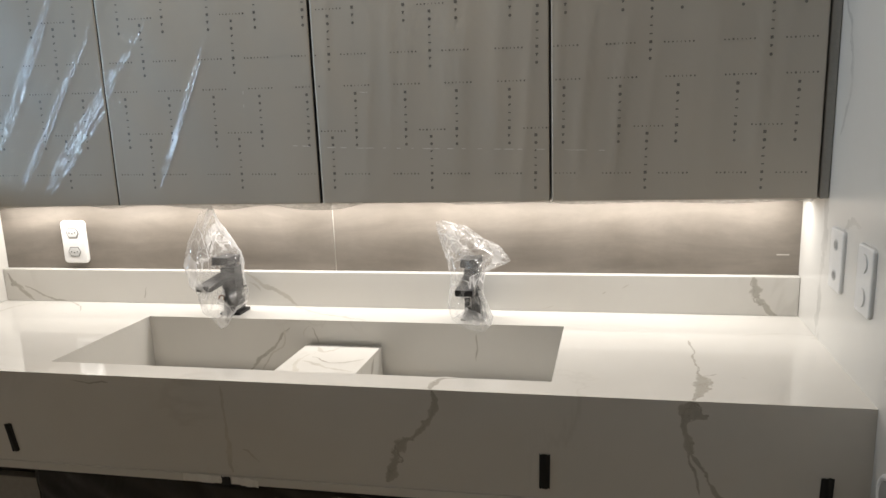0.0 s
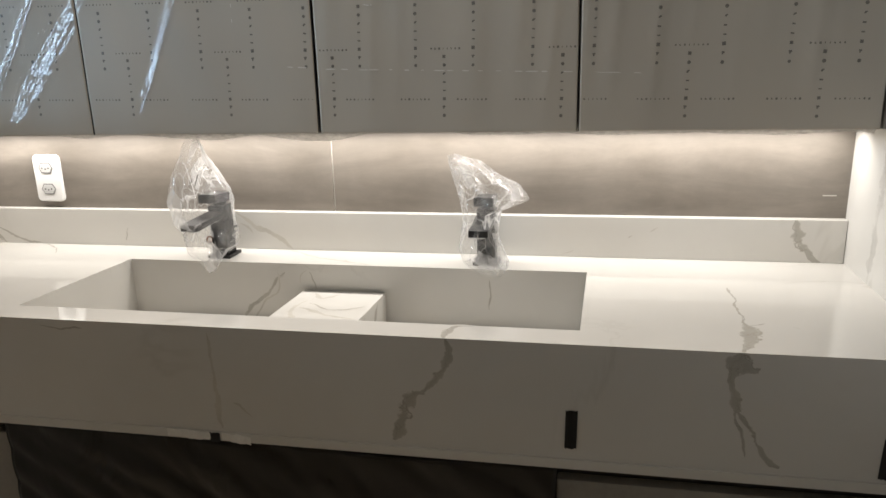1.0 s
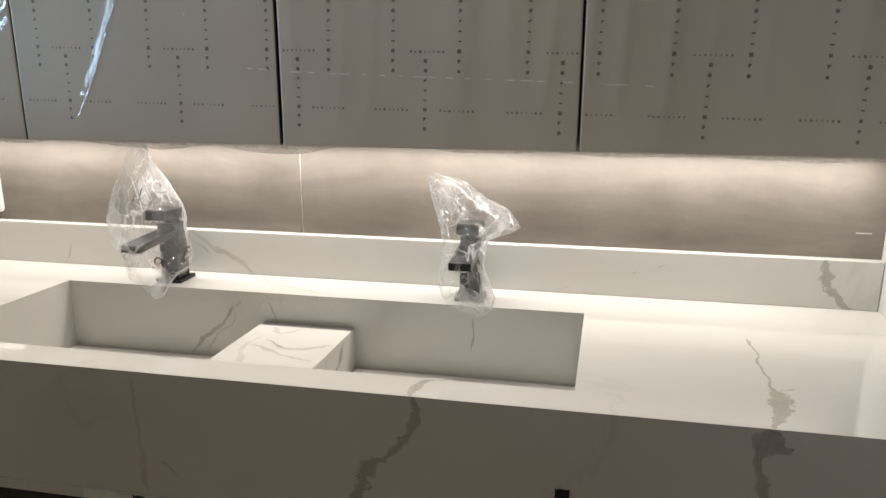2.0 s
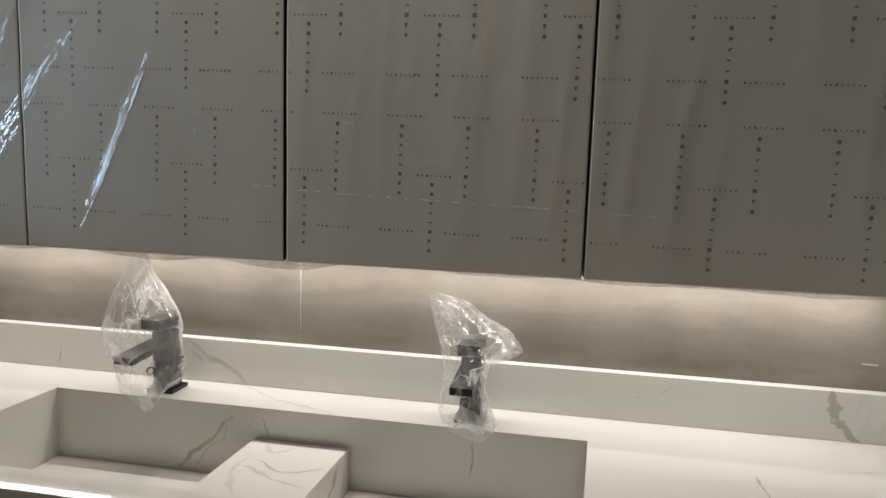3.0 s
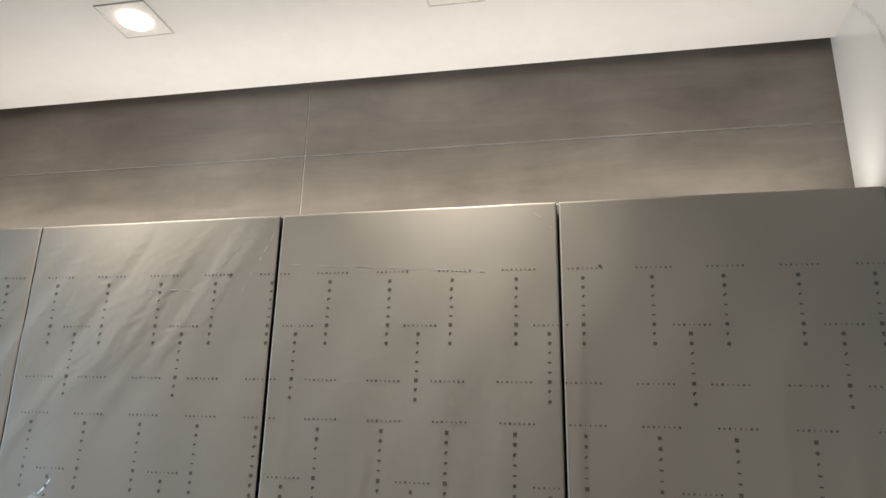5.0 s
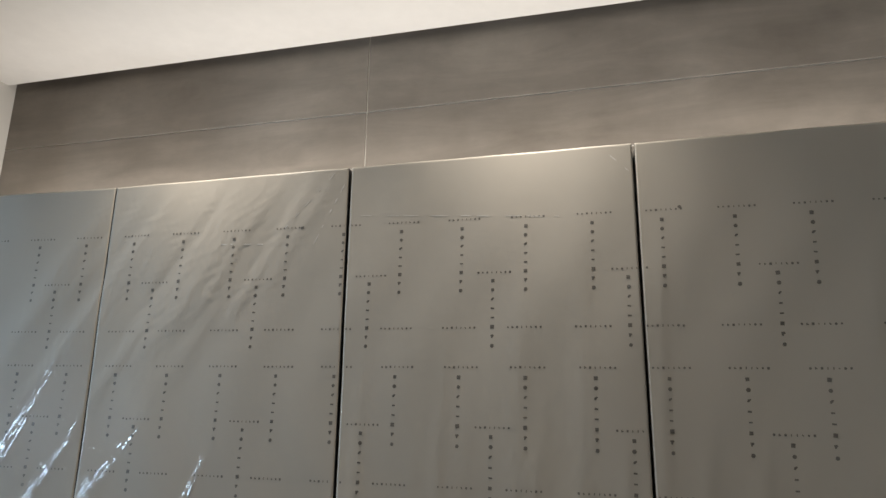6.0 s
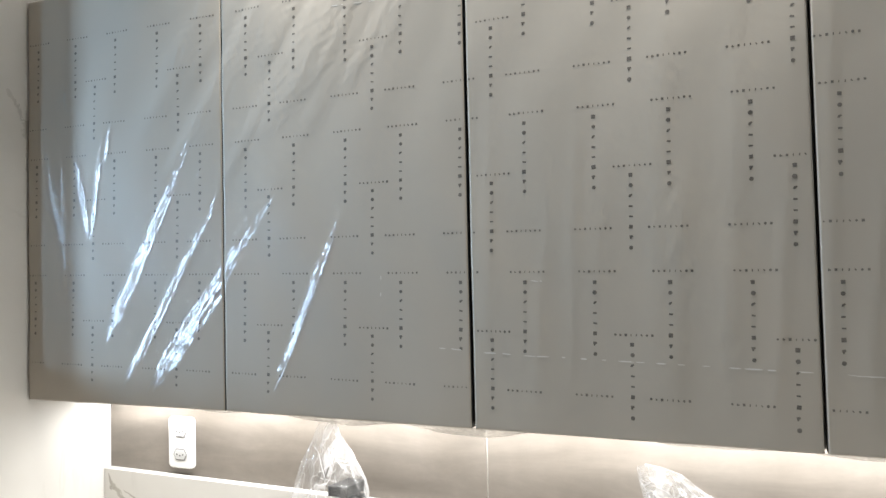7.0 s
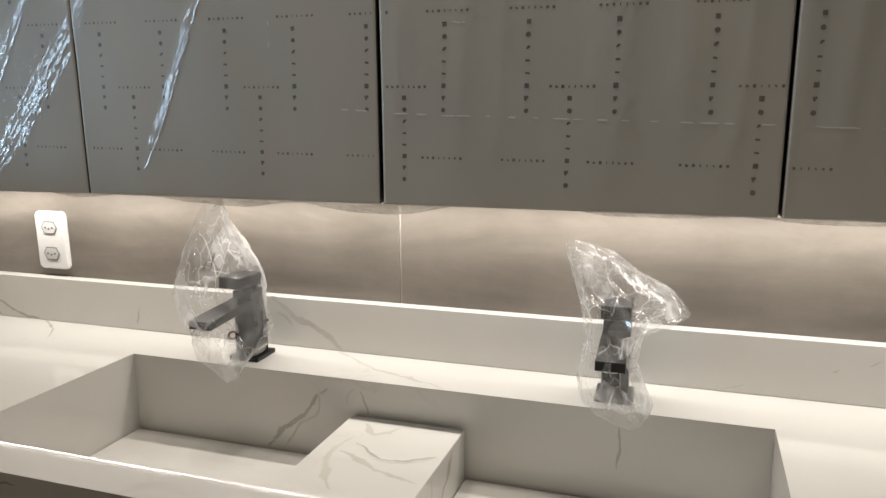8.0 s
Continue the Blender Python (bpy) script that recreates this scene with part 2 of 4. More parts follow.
BAG = bag_material()
HEM = bpy.data.materials.new("milky film hem")
HEM.use_nodes = True
t_ = HEM.node_tree
t_.nodes.clear()
o_ = t_.nodes.new("ShaderNodeOutputMaterial")
parts_ = [node(t_, "ShaderNodeBsdfTransparent", Color=(1, 1, 1, 1)), node(t_, "ShaderNodeBsdfTranslucent", Color=(0.85, 0.82, 0.76, 1)),
          node(t_, "ShaderNodeBsdfDiffuse", Color=(0.80, 0.78, 0.73, 1))]
m1_ = node(t_, "ShaderNodeMixShader", Fac=0.4)
m2_ = t_.nodes.new("ShaderNodeMixShader")
t_.links.new(ramp(t_, noise_tex(t_, 30.0, 4, 0.6, (1, 1, 3)), [(0.35, (0.30, 0.30, 0.30)), (0.65, (0.75, 0.75, 0.75))]), m2_.inputs["Fac"])
t_.links.new(parts_[1].outputs[0], m1_.inputs[1])
t_.links.new(parts_[2].outputs[0], m1_.inputs[2])
t_.links.new(parts_[0].outputs[0], m2_.inputs[1])
t_.links.new(m1_.outputs[0], m2_.inputs[2])
t_.links.new(m2_.outputs[0], o_.inputs["Surface"])


# ---- builders ----
def skewed(bm):
    for v in bm.verts:
        v.co.x += SKEW * v.co.y
    return bm


def mesh_of(bm, name, mat, smooth=False):
    bmesh.ops.recalc_face_normals(bm, faces=bm.faces)
    me = bpy.data.meshes.new(name)
    bm.to_mesh(me)
    bm.free()
    me.materials.append(mat)
    if smooth:
        for p in me.polygons:
            p.use_smooth = True
    return me


def part(name, bm, mat, parent=None, label="", smooth=False):
    ob = new(name, mesh_of(bm, name, mat, smooth))
    ob.parent = parent
    if label:
        ob["label"] = label
    return ob


def thing(name, label, category, group="", kind=""):
    return tagged(new(name), label, category, group, kind)


def box(x0, x1, y0, y1, z0, z1, bevel=0.0, segments=2, bm=None):
    own = bmesh.new()
    bmesh.ops.create_cube(own, size=1.0)
    for v in own.verts:
        v.co = Vector((x0 if v.co.x < 0 else x1, y0 if v.co.y < 0 else y1, z0 if v.co.z < 0 else z1))
    if bevel:
        bmesh.ops.bevel(own, geom=own.edges[:], offset=bevel, segments=segments, affect="EDGES", profile=0.6)
    if bm is None:
        return own
    tmp = bpy.data.meshes.new("tmp")
    own.to_mesh(tmp)
    own.free()
    bm.from_mesh(tmp)
    bpy.data.meshes.remove(tmp)
    return bm


def turned(bm, m):
    bmesh.ops.transform(bm, matrix=m, verts=bm.verts)
    return bm


def cylinder(r0, r1, depth, seg=32):
    bm = bmesh.new()
    bmesh.ops.create_cone(bm, cap_ends=True, segments=seg, radius1=r0, radius2=r1, depth=depth)
    return bm


def frame_slab(outer, inner, z0, z1):
    """A slab with a rectangular opening. outer, inner: x0, x1, y0, y1."""
    bm = bmesh.new()
    rings = []
    for x0, x1, y0, y1 in (outer, inner):
        for z in (z0, z1):
            rings.append([bm.verts.new(p) for p in ((x0, y0, z), (x1, y0, z), (x1, y1, z), (x0, y1, z))])
    ob_, ot, ib, it = rings
    for i in range(4):
        j = (i + 1) % 4
        bm.faces.new((ob_[i], ob_[j], ot[j], ot[i]))
        bm.faces.new((ib[j], ib[i], it[i], it[j]))
        bm.faces.new((ot[i], ot[j], it[j], it[i]))
        bm.faces.new((ob_[j], ob_[i], ib[i], ib[j]))
    return bm


def vein(parent, points, place, mat=None, seed=0, lift=0.0001):
    """A ribbon of vein on a slab. points: (u, v, half width); place(u, v, lift) gives the world point."""
    bm = bmesh.new()
    layer = bm.verts.layers.float.new("across")
    rows = []
    pts = [Vector(p) for p in points]
    line = []
    for k in range(len(pts) - 1):
        p0, p1, p2, p3 = pts[max(k - 1, 0)], pts[k], pts[k + 1], pts[min(k + 2, len(pts) - 1)]
        n = max(4, int((p2 - p1).length / 0.004))
        for q in range(n):
            f = q / n
            line.append(0.5 * (2 * p1 + (p2 - p0) * f + (2 * p0 - 5 * p1 + 4 * p2 - p3) * f * f + (3 * p1 - p0 - 3 * p2 + p3) * f ** 3))
    line.append(pts[-1])
    for k, p in enumerate(line):
        a, b = line[max(k - 3, 0)], line[min(k + 3, len(line) - 1)]
        side = Vector((a.y - b.y, b.x - a.x)).normalized()
        c = Vector((p.x, p.y))
        wob = noise.noise((c.x * 30, c.y * 30, seed * 7.1)) * 0.005 + noise.noise((c.x * 90, c.y * 90, seed * 2.1)) * 0.002
        fade = min(1.0, 0.25 + k / 5, 0.25 + (len(line) - 1 - k) / 5)
        w = max(0.0012, p.z) * (1.0 + 0.5 * noise.noise((c.x * 60, c.y * 60, seed * 3.3))) * 2.4 * fade
        row = []
        for f in (-1, -0.5, 0, 0.5, 1):
            g = c + side * (wob + f * w)
            vert = bm.verts.new(place(g.x, g.y, lift + 0.00005 * k / len(line)))
            vert[layer] = f
            row.append(vert)
        rows.append(row)
    for r0, r1 in zip(rows, rows[1:]):
        for i in range(4):
            bm.faces.new((r0[i], r0[i + 1], r1[i + 1], r1[i]))
    return part("vein", bm, mat or VEIN, parent, "grey-brown vein in the stone")


# ---- room shell ----
BACKY = -2.75
FARX = -1.75
floor = part("floor", box(FARX, 2.2, BACKY, 0.1, -0.1, 0.0), FLOORTILE)
tagged(floor, "pale tiled bathroom floor", "floor", kind="structure")

wall_back = part("wall_back", box(-0.2, 2.1, 0.002, 0.15, 0.0, 2.6), GROUT)
tagged(wall_back, "back wall clad in large taupe porcelain tiles", "wall", kind="structure")
JOINT, ROW = 0.885, 2.153
for x0, x1, z0, z1 in ((-0.15, JOINT - 0.0013, 0.955, ROW - 0.0013), (JOINT + 0.0013, 2.05, 0.955, ROW - 0.0013),
                       (-0.15, JOINT - 0.0013, ROW + 0.0013, 2.50), (JOINT + 0.0013, 2.05, ROW + 0.0013, 2.50)):
    part("tile", box(x0, x1, 0.0, 0.0019, z0, z1, 0.0006, 1), TILE, wall_back)

part("chip", box(1.842, 1.866, -0.0003, 0.0, 1.0265, 1.0285), GROUT, wall_back, "small white scratch on the tile")

wall_right = part("wall_right", skewed(box(RIGHT, RIGHT + 0.12, BACKY, -0.0005, 0.0, 2.5)), WALLSTONE)
tagged(wall_right, "side wall clad in white marble with grey veins", "wall", kind="structure")
bm = box(-0.12, LEFT, -0.250, -0.0005, 0.0, 2.5)
# unseen low wall under the added opening, blocks cool light from the apron
box(-0.12, LEFT, -1.30, -0.250, 0.0, 1.24, bm=bm)
box(-0.12, LEFT, -1.30, -0.250, 2.15, 2.5, bm=bm)
box(-0.12, LEFT, BACKY, -1.30, 0.0, 2.5, bm=bm)
wall_left = part("wall_left", skewed(bm), WALLSTONE)
tagged(wall_left, "side wall of white veined marble with an added, unseen wide opening", "wall", kind="structure")
wall_south = part("wall_south", box(FARX, 2.2, BACKY - 0.12, BACKY, 0.0, 2.5), PLASTER)
tagged(wall_south, "plain painted wall behind the camera", "wall", kind="structure")
wall_divide = part("wall_divide", box(FARX, -0.13, -0.262, -0.12, 0.0, 2.5), PAINT)
tagged(wall_divide, "plain painted wall of the next space", "wall", kind="structure")
bm = box(FARX - 0.12, FARX, BACKY, -0.12, 0.0, 1.22)
box(FARX - 0.12, FARX, BACKY, -0.12, 2.10, 2.5, bm=bm)
box(FARX - 0.12, FARX, BACKY, -2.56, 1.22, 2.10, bm=bm)
box(FARX - 0.12, FARX, -2.34, -1.13, 1.22, 2.10, bm=bm)
box(FARX - 0.12, FARX, -0.83, -0.12, 1.22, 2.10, bm=bm)
wall_west = part("wall_west", bm, PAINT)
tagged(wall_west, "unseen plain painted wall with two narrow openings added behind the cool lamps", "wall", kind="structure")

ceiling_bm = box(FARX, 2.2, BACKY, -0.022, CEIL, CEIL + 0.02)
ceiling = part("ceiling", ceiling_bm, PAINT)
tagged(ceiling, "smooth white plaster ceiling with a shadow gap", "ceiling", kind="structure")
# this strip's dark colour stands in for the shade inside the gap
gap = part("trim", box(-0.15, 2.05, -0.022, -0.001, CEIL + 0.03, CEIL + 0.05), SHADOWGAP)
tagged(gap, "strip in the ceiling's shadow gap, its shade put into the colour", "trim", kind="structure")

# ---- downlights ----
def downlight(x, y):
    t = thing("downlight", "small square recessed downlight with a lit round lamp", "ceiling lamp", "recessed downlights")
    t.location = (x, y, CEIL)
    part("frame", frame_slab((-0.048, 0.048, -0.048, 0.048), (-0.0465, 0.0465, -0.0465, 0.0465), -0.002, 0.0), FRAME, t)
    part("plate", box(-0.046, 0.046, -0.046, 0.046, -0.001, 0.0), FRAMEPLATE, t)
    part("bulb", turned(cylinder(0.027, 0.027, 0.003), pose(0, 0, -0.0025)), GLOW, t, "glowing round lamp face")
    return t


first = downlight(*DOWNLIGHTS[0][:2])
# the last copy is a fixture for the unseen fill lamp
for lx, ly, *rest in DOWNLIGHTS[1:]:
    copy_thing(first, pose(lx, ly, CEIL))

# ---- vanity counter with sunken trough sink ----
TOP = 0.902
EDGEY = -0.475        # front of the counter
SX0, SX1, SY0, SY1 = 0.4755, 1.4185, -0.4205, -0.1245
counter = thing("vanity_counter", "white marble vanity counter with brown veins and a deep front apron", "counter")
part("countertop", skewed(frame_slab((LEFT, RIGHT, EDGEY, -0.0005), (SX0, SX1, SY0, SY1), TOP - 0.016, TOP)), POLISHED, counter)
part("apron", skewed(box(LEFT, RIGHT, EDGEY, EDGEY + 0.018, 0.724, TOP - 0.016)), POLISHED, counter, "tall polished marble front apron")
part("bottom_lip", skewed(box(LEFT, RIGHT, EDGEY - 0.0025, EDGEY + 0.025, 0.7085, 0.7235)), WALLSTONE, counter, "pale lower lip of the apron")
FLOORZ = 0.776
basin = part("basin", skewed(frame_slab((SX0 - 0.014, SX1 + 0.014, SY0 - 0.014, SY1 + 0.014), (SX0, SX1, SY0, SY1), 0.735, TOP - 0.016)), POLISHED, counter, "rectangular trough basin of the same marble")
part("basin_bottom", skewed(box(SX0 - 0.014, SX1 + 0.014, SY0 - 0.014, SY1 + 0.014, 0.722, 0.735)), POLISHED, basin)
BX0, BX1 = 0.861, 1.030
part("drain_panel", skewed(box(SX0 + 0.002, BX0 - 0.001, SY0 + 0.002, SY1 - 0.005, 0.745, FLOORZ, 0.001, 1)), POLISHED, basin, "loose marble panel over the drain")
part("drain_panel", skewed(box(BX1 + 0.001, SX1 - 0.002, SY0 + 0.002, SY1 - 0.005, 0.745, FLOORZ, 0.001, 1)), POLISHED, basin, "loose marble panel over the drain")
part("divider", skewed(box(BX0, BX1, SY0 + 0.001, SY1 - 0.004, 0.735, 0.849, 0.0008, 1)), POLISHED, basin, "raised marble block between the two basins")
splash = part("backsplash", skewed(box(LEFT + 0.001, RIGHT - 0.001, -0.020, -0.0008, TOP + 0.0003, 0.985, 0.0008, 1)), POLISHED)
tagged(splash, "low white marble backsplash strip under the tiles", "backsplash")


def on_top(u, v, lift):
    return (u + SKEW * v, v, TOP + lift)


def on_apron(u, v, lift):
    return (u + SKEW * EDGEY, EDGEY - lift, v)


def on_splash(u, v, lift):
    return (u, -0.020 - lift, v)


def on_basin(u, v, lift):
    return (u, SY1 - lift, v)


def on_divider(u, v, lift):
    return (u + SKEW * v, v, 0.849 + lift)


def on_divider_side(u, v, lift):
    return (BX1 + SKEW * u + lift, u, v)


def on_right(u, v, lift):
    return (RIGHT + SKEW * u - lift, u, v)


def on_left(u, v, lift):
    return (LEFT + SKEW * u + lift, u, v)


vein(counter, [(1.231, 0.901, 0.005), (1.236, 0.881, 0.007), (1.228, 0.852, 0.006), (1.202, 0.822, 0.006), (1.172, 0.797, 0.011), (1.159, 0.766, 0.009), (1.151, 0.732, 0.011)], on_apron, seed=1)
vein(counter, [(1.632, 0.901, 0.017), (1.630, 0.885, 0.016), (1.622, 0.863, 0.006), (1.627, 0.836, 0.007), (1.636, 0.801, 0.006), (1.643, 0.773, 0.003), (1.648, 0.748, 0.001)], on_apron, seed=2)
vein(counter, [(1.634, 0.815, 0.004), (1.654, 0.788, 0.003), (1.665, 0.765, 0.003), (1.676, 0.743, 0.004), (1.692, 0.733, 0.008)], on_apron, seed=3, lift=0.0002)
vein(counter, [(1.636, EDGEY + 0.001, 0.012), (1.646, -0.448, 0.006), (1.652, -0.420, 0.014), (1.656, -0.390, 0.013), (1.655, -0.362, 0.004), (1.653, -0.300, 0.0025), (1.657, -0.250, 0.0015), (1.654, -0.192, 0.0025)], on_top, seed=4)
vein(counter, [(1.658, -0.372, 0.002), (1.675, -0.366, 0.003), (1.683, -0.362, 0.001)], on_top, seed=31, lift=0.0002)
vein(counter, [(1.719, -0.369, 0.002), (1.727, -0.375, 0.002)], on_top, VEIN_PALE, seed=32)
vein(counter, [(1.230, EDGEY + 0.001, 0.005), (1.229, -0.455, 0.006), (1.238, -0.430, 0.004), (1.262, -0.421, 0.003)], on_top, seed=5)
vein(counter, [(0.889, 0.779, 0.002), (0.901, 0.774, 0.003), (0.919, 0.754, 0.002)], on_apron, VEIN_PALE, seed=6)
vein(counter, [(0.855, 0.893, 0.001), (0.858, 0.863, 0.003), (0.861, 0.823, 0.002), (0.861, 0.782, 0.004), (0.865, 0.730, 0.003)], on_apron, VEIN_PALE, seed=27)
vein(counter, [(0.56, 0.890, 0.001), (0.60, 0.888, 0.0012), (0.64, 0.890, 0.001)], on_apron, seed=7)
vein(splash, [(0.005, 0.975, 0.003), (0.030, 0.940, 0.006), (0.075, 0.902, 0.003)], on_splash, seed=8)
vein(splash, [(0.050, 0.945, 0.002), (0.110, 0.915, 0.003), (0.170, 0.904, 0.002)], on_splash, seed=9)
vein(splash, [(0.395, 0.945, 0.001), (0.388, 0.915, 0.003)], on_splash, seed=10)
vein(splash, [(0.662, 0.983, 0.003), (0.704, 0.955, 0.0045), (0.749, 0.934, 0.004), (0.792, 0.904, 0.0025)], on_splash, VEIN_PALE, seed=11)
vein(splash, [(0.672, 0.958, 0.002), (0.692, 0.947, 0.003), (0.700, 0.936, 0.001)], on_splash, VEIN_PALE, seed=28, lift=0.0002)
vein(splash, [(1.793, 0.984, 0.009), (1.797, 0.965, 0.009), (1.807, 0.940, 0.008), (1.827, 0.910, 0.005), (1.845, 0.904, 0.002)], on_splash, seed=12)
vein(splash, [(1.362, 0.904, 0.0008), (1.388, 0.914, 0.0012)], on_splash, VEIN_PALE, seed=13)
vein(splash, [(1.492, 0.945, 0.002), (1.500, 0.948, 0.001)], on_splash, VEIN_PALE, seed=33)
vein(splash, [(1.532, 0.958, 0.0012), (1.548, 0.965, 0.002)], on_splash, VEIN_PALE, seed=34)
vein(counter, [(0.787, -0.022, 0.003), (0.851, -0.064, 0.003), (0.919, -0.096, 0.004), (0.999, -0.116, 0.002)], on_top, VEIN_PALE, seed=14)
vein(counter, [(0.090, -0.030, 0.003), (0.06, -0.100, 0.004), (0.09, -0.20, 0.004), (0.12, -0.29, 0.003), (0.17, -0.37, 0.002)], on_top, VEIN_PALE, seed=15)
vein(counter, [(0.180, -0.022, 0.002), (0.24, -0.06, 0.002), (0.27, -0.10, 0.002)], on_top, seed=16)
vein(basin, [(0.813, 0.884, 0.0025), (0.795, 0.864, 0.0018), (0.767, 0.830, 0.004), (0.733, 0.806, 0.004), (0.709, 0.778, 0.006)], on_basin, seed=17)
vein(basin, [(0.797, 0.884, 0.001), (0.800, 0.849, 0.0015), (0.766, 0.819, 0.002), (0.737, 0.779, 0.002)], on_basin, VEIN_PALE, seed=29, lift=0.0002)
vein(basin, [(0.866, 0.885, 0.0012), (0.873, 0.875, 0.0015), (0.879, 0.851, 0.003)], on_basin, seed=18)
vein(basin, [(0.862, 0.885, 0.001), (0.850, 0.876, 0.0012), (0.846, 0.862, 0.001)], on_basin, VEIN_PALE, seed=35, lift=0.0002)
vein(basin, [(1.232, 0.880, 0.001), (1.230, 0.820, 0.002)], on_basin, seed=19)
vein(basin, [(0.892, -0.195, 0.002), (0.886, -0.240, 0.004), (0.902, -0.285, 0.007), (0.931, -0.321, 0.003)], on_divider, VEIN_PALE, seed=20)
vein(basin, [(0.893, -0.229, 0.002), (0.927, -0.247, 0.004), (0.971, -0.269, 0.003), (1.020, -0.282, 0.004)], on_divider, VEIN_PALE, seed=21)
vein(basin, [(0.892, -0.150, 0.003), (0.917, -0.176, 0.005), (0.945, -0.150, 0.003)], on_divider, VEIN_PALE, seed=36, lift=0.0002)
vein(basin, [(0.906, -0.206, 0.001), (0.964, -0.238, 0.002), (1.020, -0.214, 0.0015)], on_divider, seed=37, lift=0.0003)
vein(basin, [(-0.180, 0.845, 0.003), (-0.205, 0.815, 0.006), (-0.232, 0.780, 0.004)], on_divider_side, seed=30)
vein(basin, [(-0.255, 0.845, 0.004), (-0.262, 0.812, 0.003), (-0.285, 0.785, 0.005)], on_divider_side, VEIN_PALE, seed=38)
vein(wall_right, [(-0.150, 1.17, 0.014), (-0.165, 1.09, 0.016), (-0.155, 1.02, 0.010), (-0.150, 0.92, 0.012)], on_right, VEIN_WALL, 22)
vein(wall_right, [(-0.275, 1.02, 0.003), (-0.255, 1.10, 0.004), (-0.300, 1.145, 0.006), (-0.345, 1.145, 0.003)], on_right, VEIN_WALL, 23)
vein(wall_right, [(-0.205, 1.28, 0.003), (-0.245, 1.36, 0.005), (-0.225, 1.45, 0.006), (-0.19, 1.52, 0.004), (-0.20, 1.75, 0.003)], on_right, VEIN_WALL, 24)
vein(wall_right, [(-0.28, 1.5, 0.003), (-0.31, 1.7, 0.006), (-0.27, 2.0, 0.004), (-0.2, 2.2, 0.005), (-0.12, 2.31, 0.004)], on_right, VEIN_WALL, 25)
vein(wall_left, [(-0.190, 1.60, 0.004), (-0.186, 1.68, 0.010), (-0.205, 1.74, 0.008), (-0.235, 1.78, 0.004)], on_left, VEIN_WALL, 26)

# ---- base cabinet below, partly wrapped in black plastic ----
base = thing("base_cabinet", "grey vanity base cabinet under the counter", "cabinet")
part("body", skewed(box(0.02, RIGHT - 0.001, -0.440, -0.02, 0.25, 0.708)), EDGE, base)
part("drawer_front", skewed(box(0.022, 0.470, -0.462, -0.441, 0.26, 0.680, 0.0015)), CARCASS, base)
part("drawer_front", skewed(box(0.474, 1.388, -0.462, -0.441, 0.26, 0.680, 0.0015)), CARCASS, base)
part("drawer_front", skewed(box(1.392, RIGHT - 0.003, -0.462, -0.441, 0.26, 0.680, 0.0015)), CARCASS, base)
part("plinth", skewed(box(0.05, RIGHT - 0.03, -0.38, -0.03, 0.0, 0.25)), CARCASS, base)


def hanging_sheet():
    nx, nz = 120, 60
    x0, x1, z0, z1 = 0.432, 1.372, 0.22, 0.709
    verts, faces = [], []
    for j in range(nz + 1):
        for i in range(nx + 1):
            u, v = i / nx, j / nz
            x, z = x0 + (x1 - x0) * u, z1 + (z0 - z1) * v
            d = 0.014 * abs(noise.noise((x * 9 + z * 14, z * 4, 1.0))) + 0.004 * noise.noise((x * 30 + z * 25, z * 9, 4.0)) * min(1, v * 8 + 0.3)
            sag = 0.012 * noise.noise((x * 5, 0.3, 0.0)) * (1 - v)
            verts.append((x + 0.02 * v * (0.5 - u), -0.4665 - d * 0.6 - 0.003, z - abs(sag)))
    for j in range(nz):
        for i in range(nx):
            a = j * (nx + 1) + i
            faces.append((a, a + 1, a + nx + 2, a + nx + 1))
    me = bpy.data.meshes.new("plastic_sheet")
    me.from_pydata(verts, [], faces)
    me.materials.append(BLACKSHEET)
    for p in me.polygons:
        p.use_smooth = True
    ob = new("plastic_sheet", me)
    mod = ob.modifiers.new("thick", "SOLIDIFY")
    mod.thickness = 0.0006
    return tagged(ob, "black plastic sheet taped over the base cabinet", "sheet")


hanging_sheet()


def tape(x, z, w, h, tilt, mat, label, seed, y=EDGEY - 0.0012):
    """A torn strip of tape on the apron."""
    rng = random.Random(seed)
    bm = bmesh.new()
    n = 8
    rows = []
    for k in range(n + 1):
        f = k / n
        top = h / 2 + rng.uniform(-0.0012, 0.0012)
        bot = -h / 2 + rng.uniform(-0.0012, 0.0012)
        px = (f - 0.5) * w
        rows.append([bm.verts.new((px, 0.0006 * math.sin(f * 9 + q), pz)) for q, pz in enumerate((bot, bot / 3, top / 3, top))])
    for a, b in zip(rows, rows[1:]):
        for i in range(3):
            bm.faces.new((a[i], b[i], b[i + 1], a[i + 1]))
    geom = bmesh.ops.extrude_face_region(bm, geom=bm.faces[:])
    for v in [g for g in geom["geom"] if isinstance(g, bmesh.types.BMVert)]:
        v.co.y += 0.0005
    ob = part("tape_strip", bm, mat)
    ob.matrix_world = pose(x, y, z, 0, tilt, 0)
    return tagged(ob, label, "tape")


BT = "torn strip of black tape stuck on the marble apron"
tape(0.398, 0.770, 0.017, 0.056, -10, TAPE, BT, 1)
tape(1.391, 0.771, 0.017, 0.060, 1, TAPE, BT, 2)
tape(1.806, 0.760, 0.018, 0.060, 2, TAPE, BT, 3)
CT = "piece of clear tape holding the black plastic to the lip"
tape(0.786, 0.7165, 0.076, 0.014, 2, SILVER, CT, 4, EDGEY - 0.0038)
tape(0.868, 0.7145, 0.050, 0.014, 4, SILVER, CT, 5, EDGEY - 0.0038)
tape(0.832, 0.7145, 0.018, 0.017, 0, TAPE, "small dark tape patch between two clear pieces", 6, EDGEY - 0.0044)

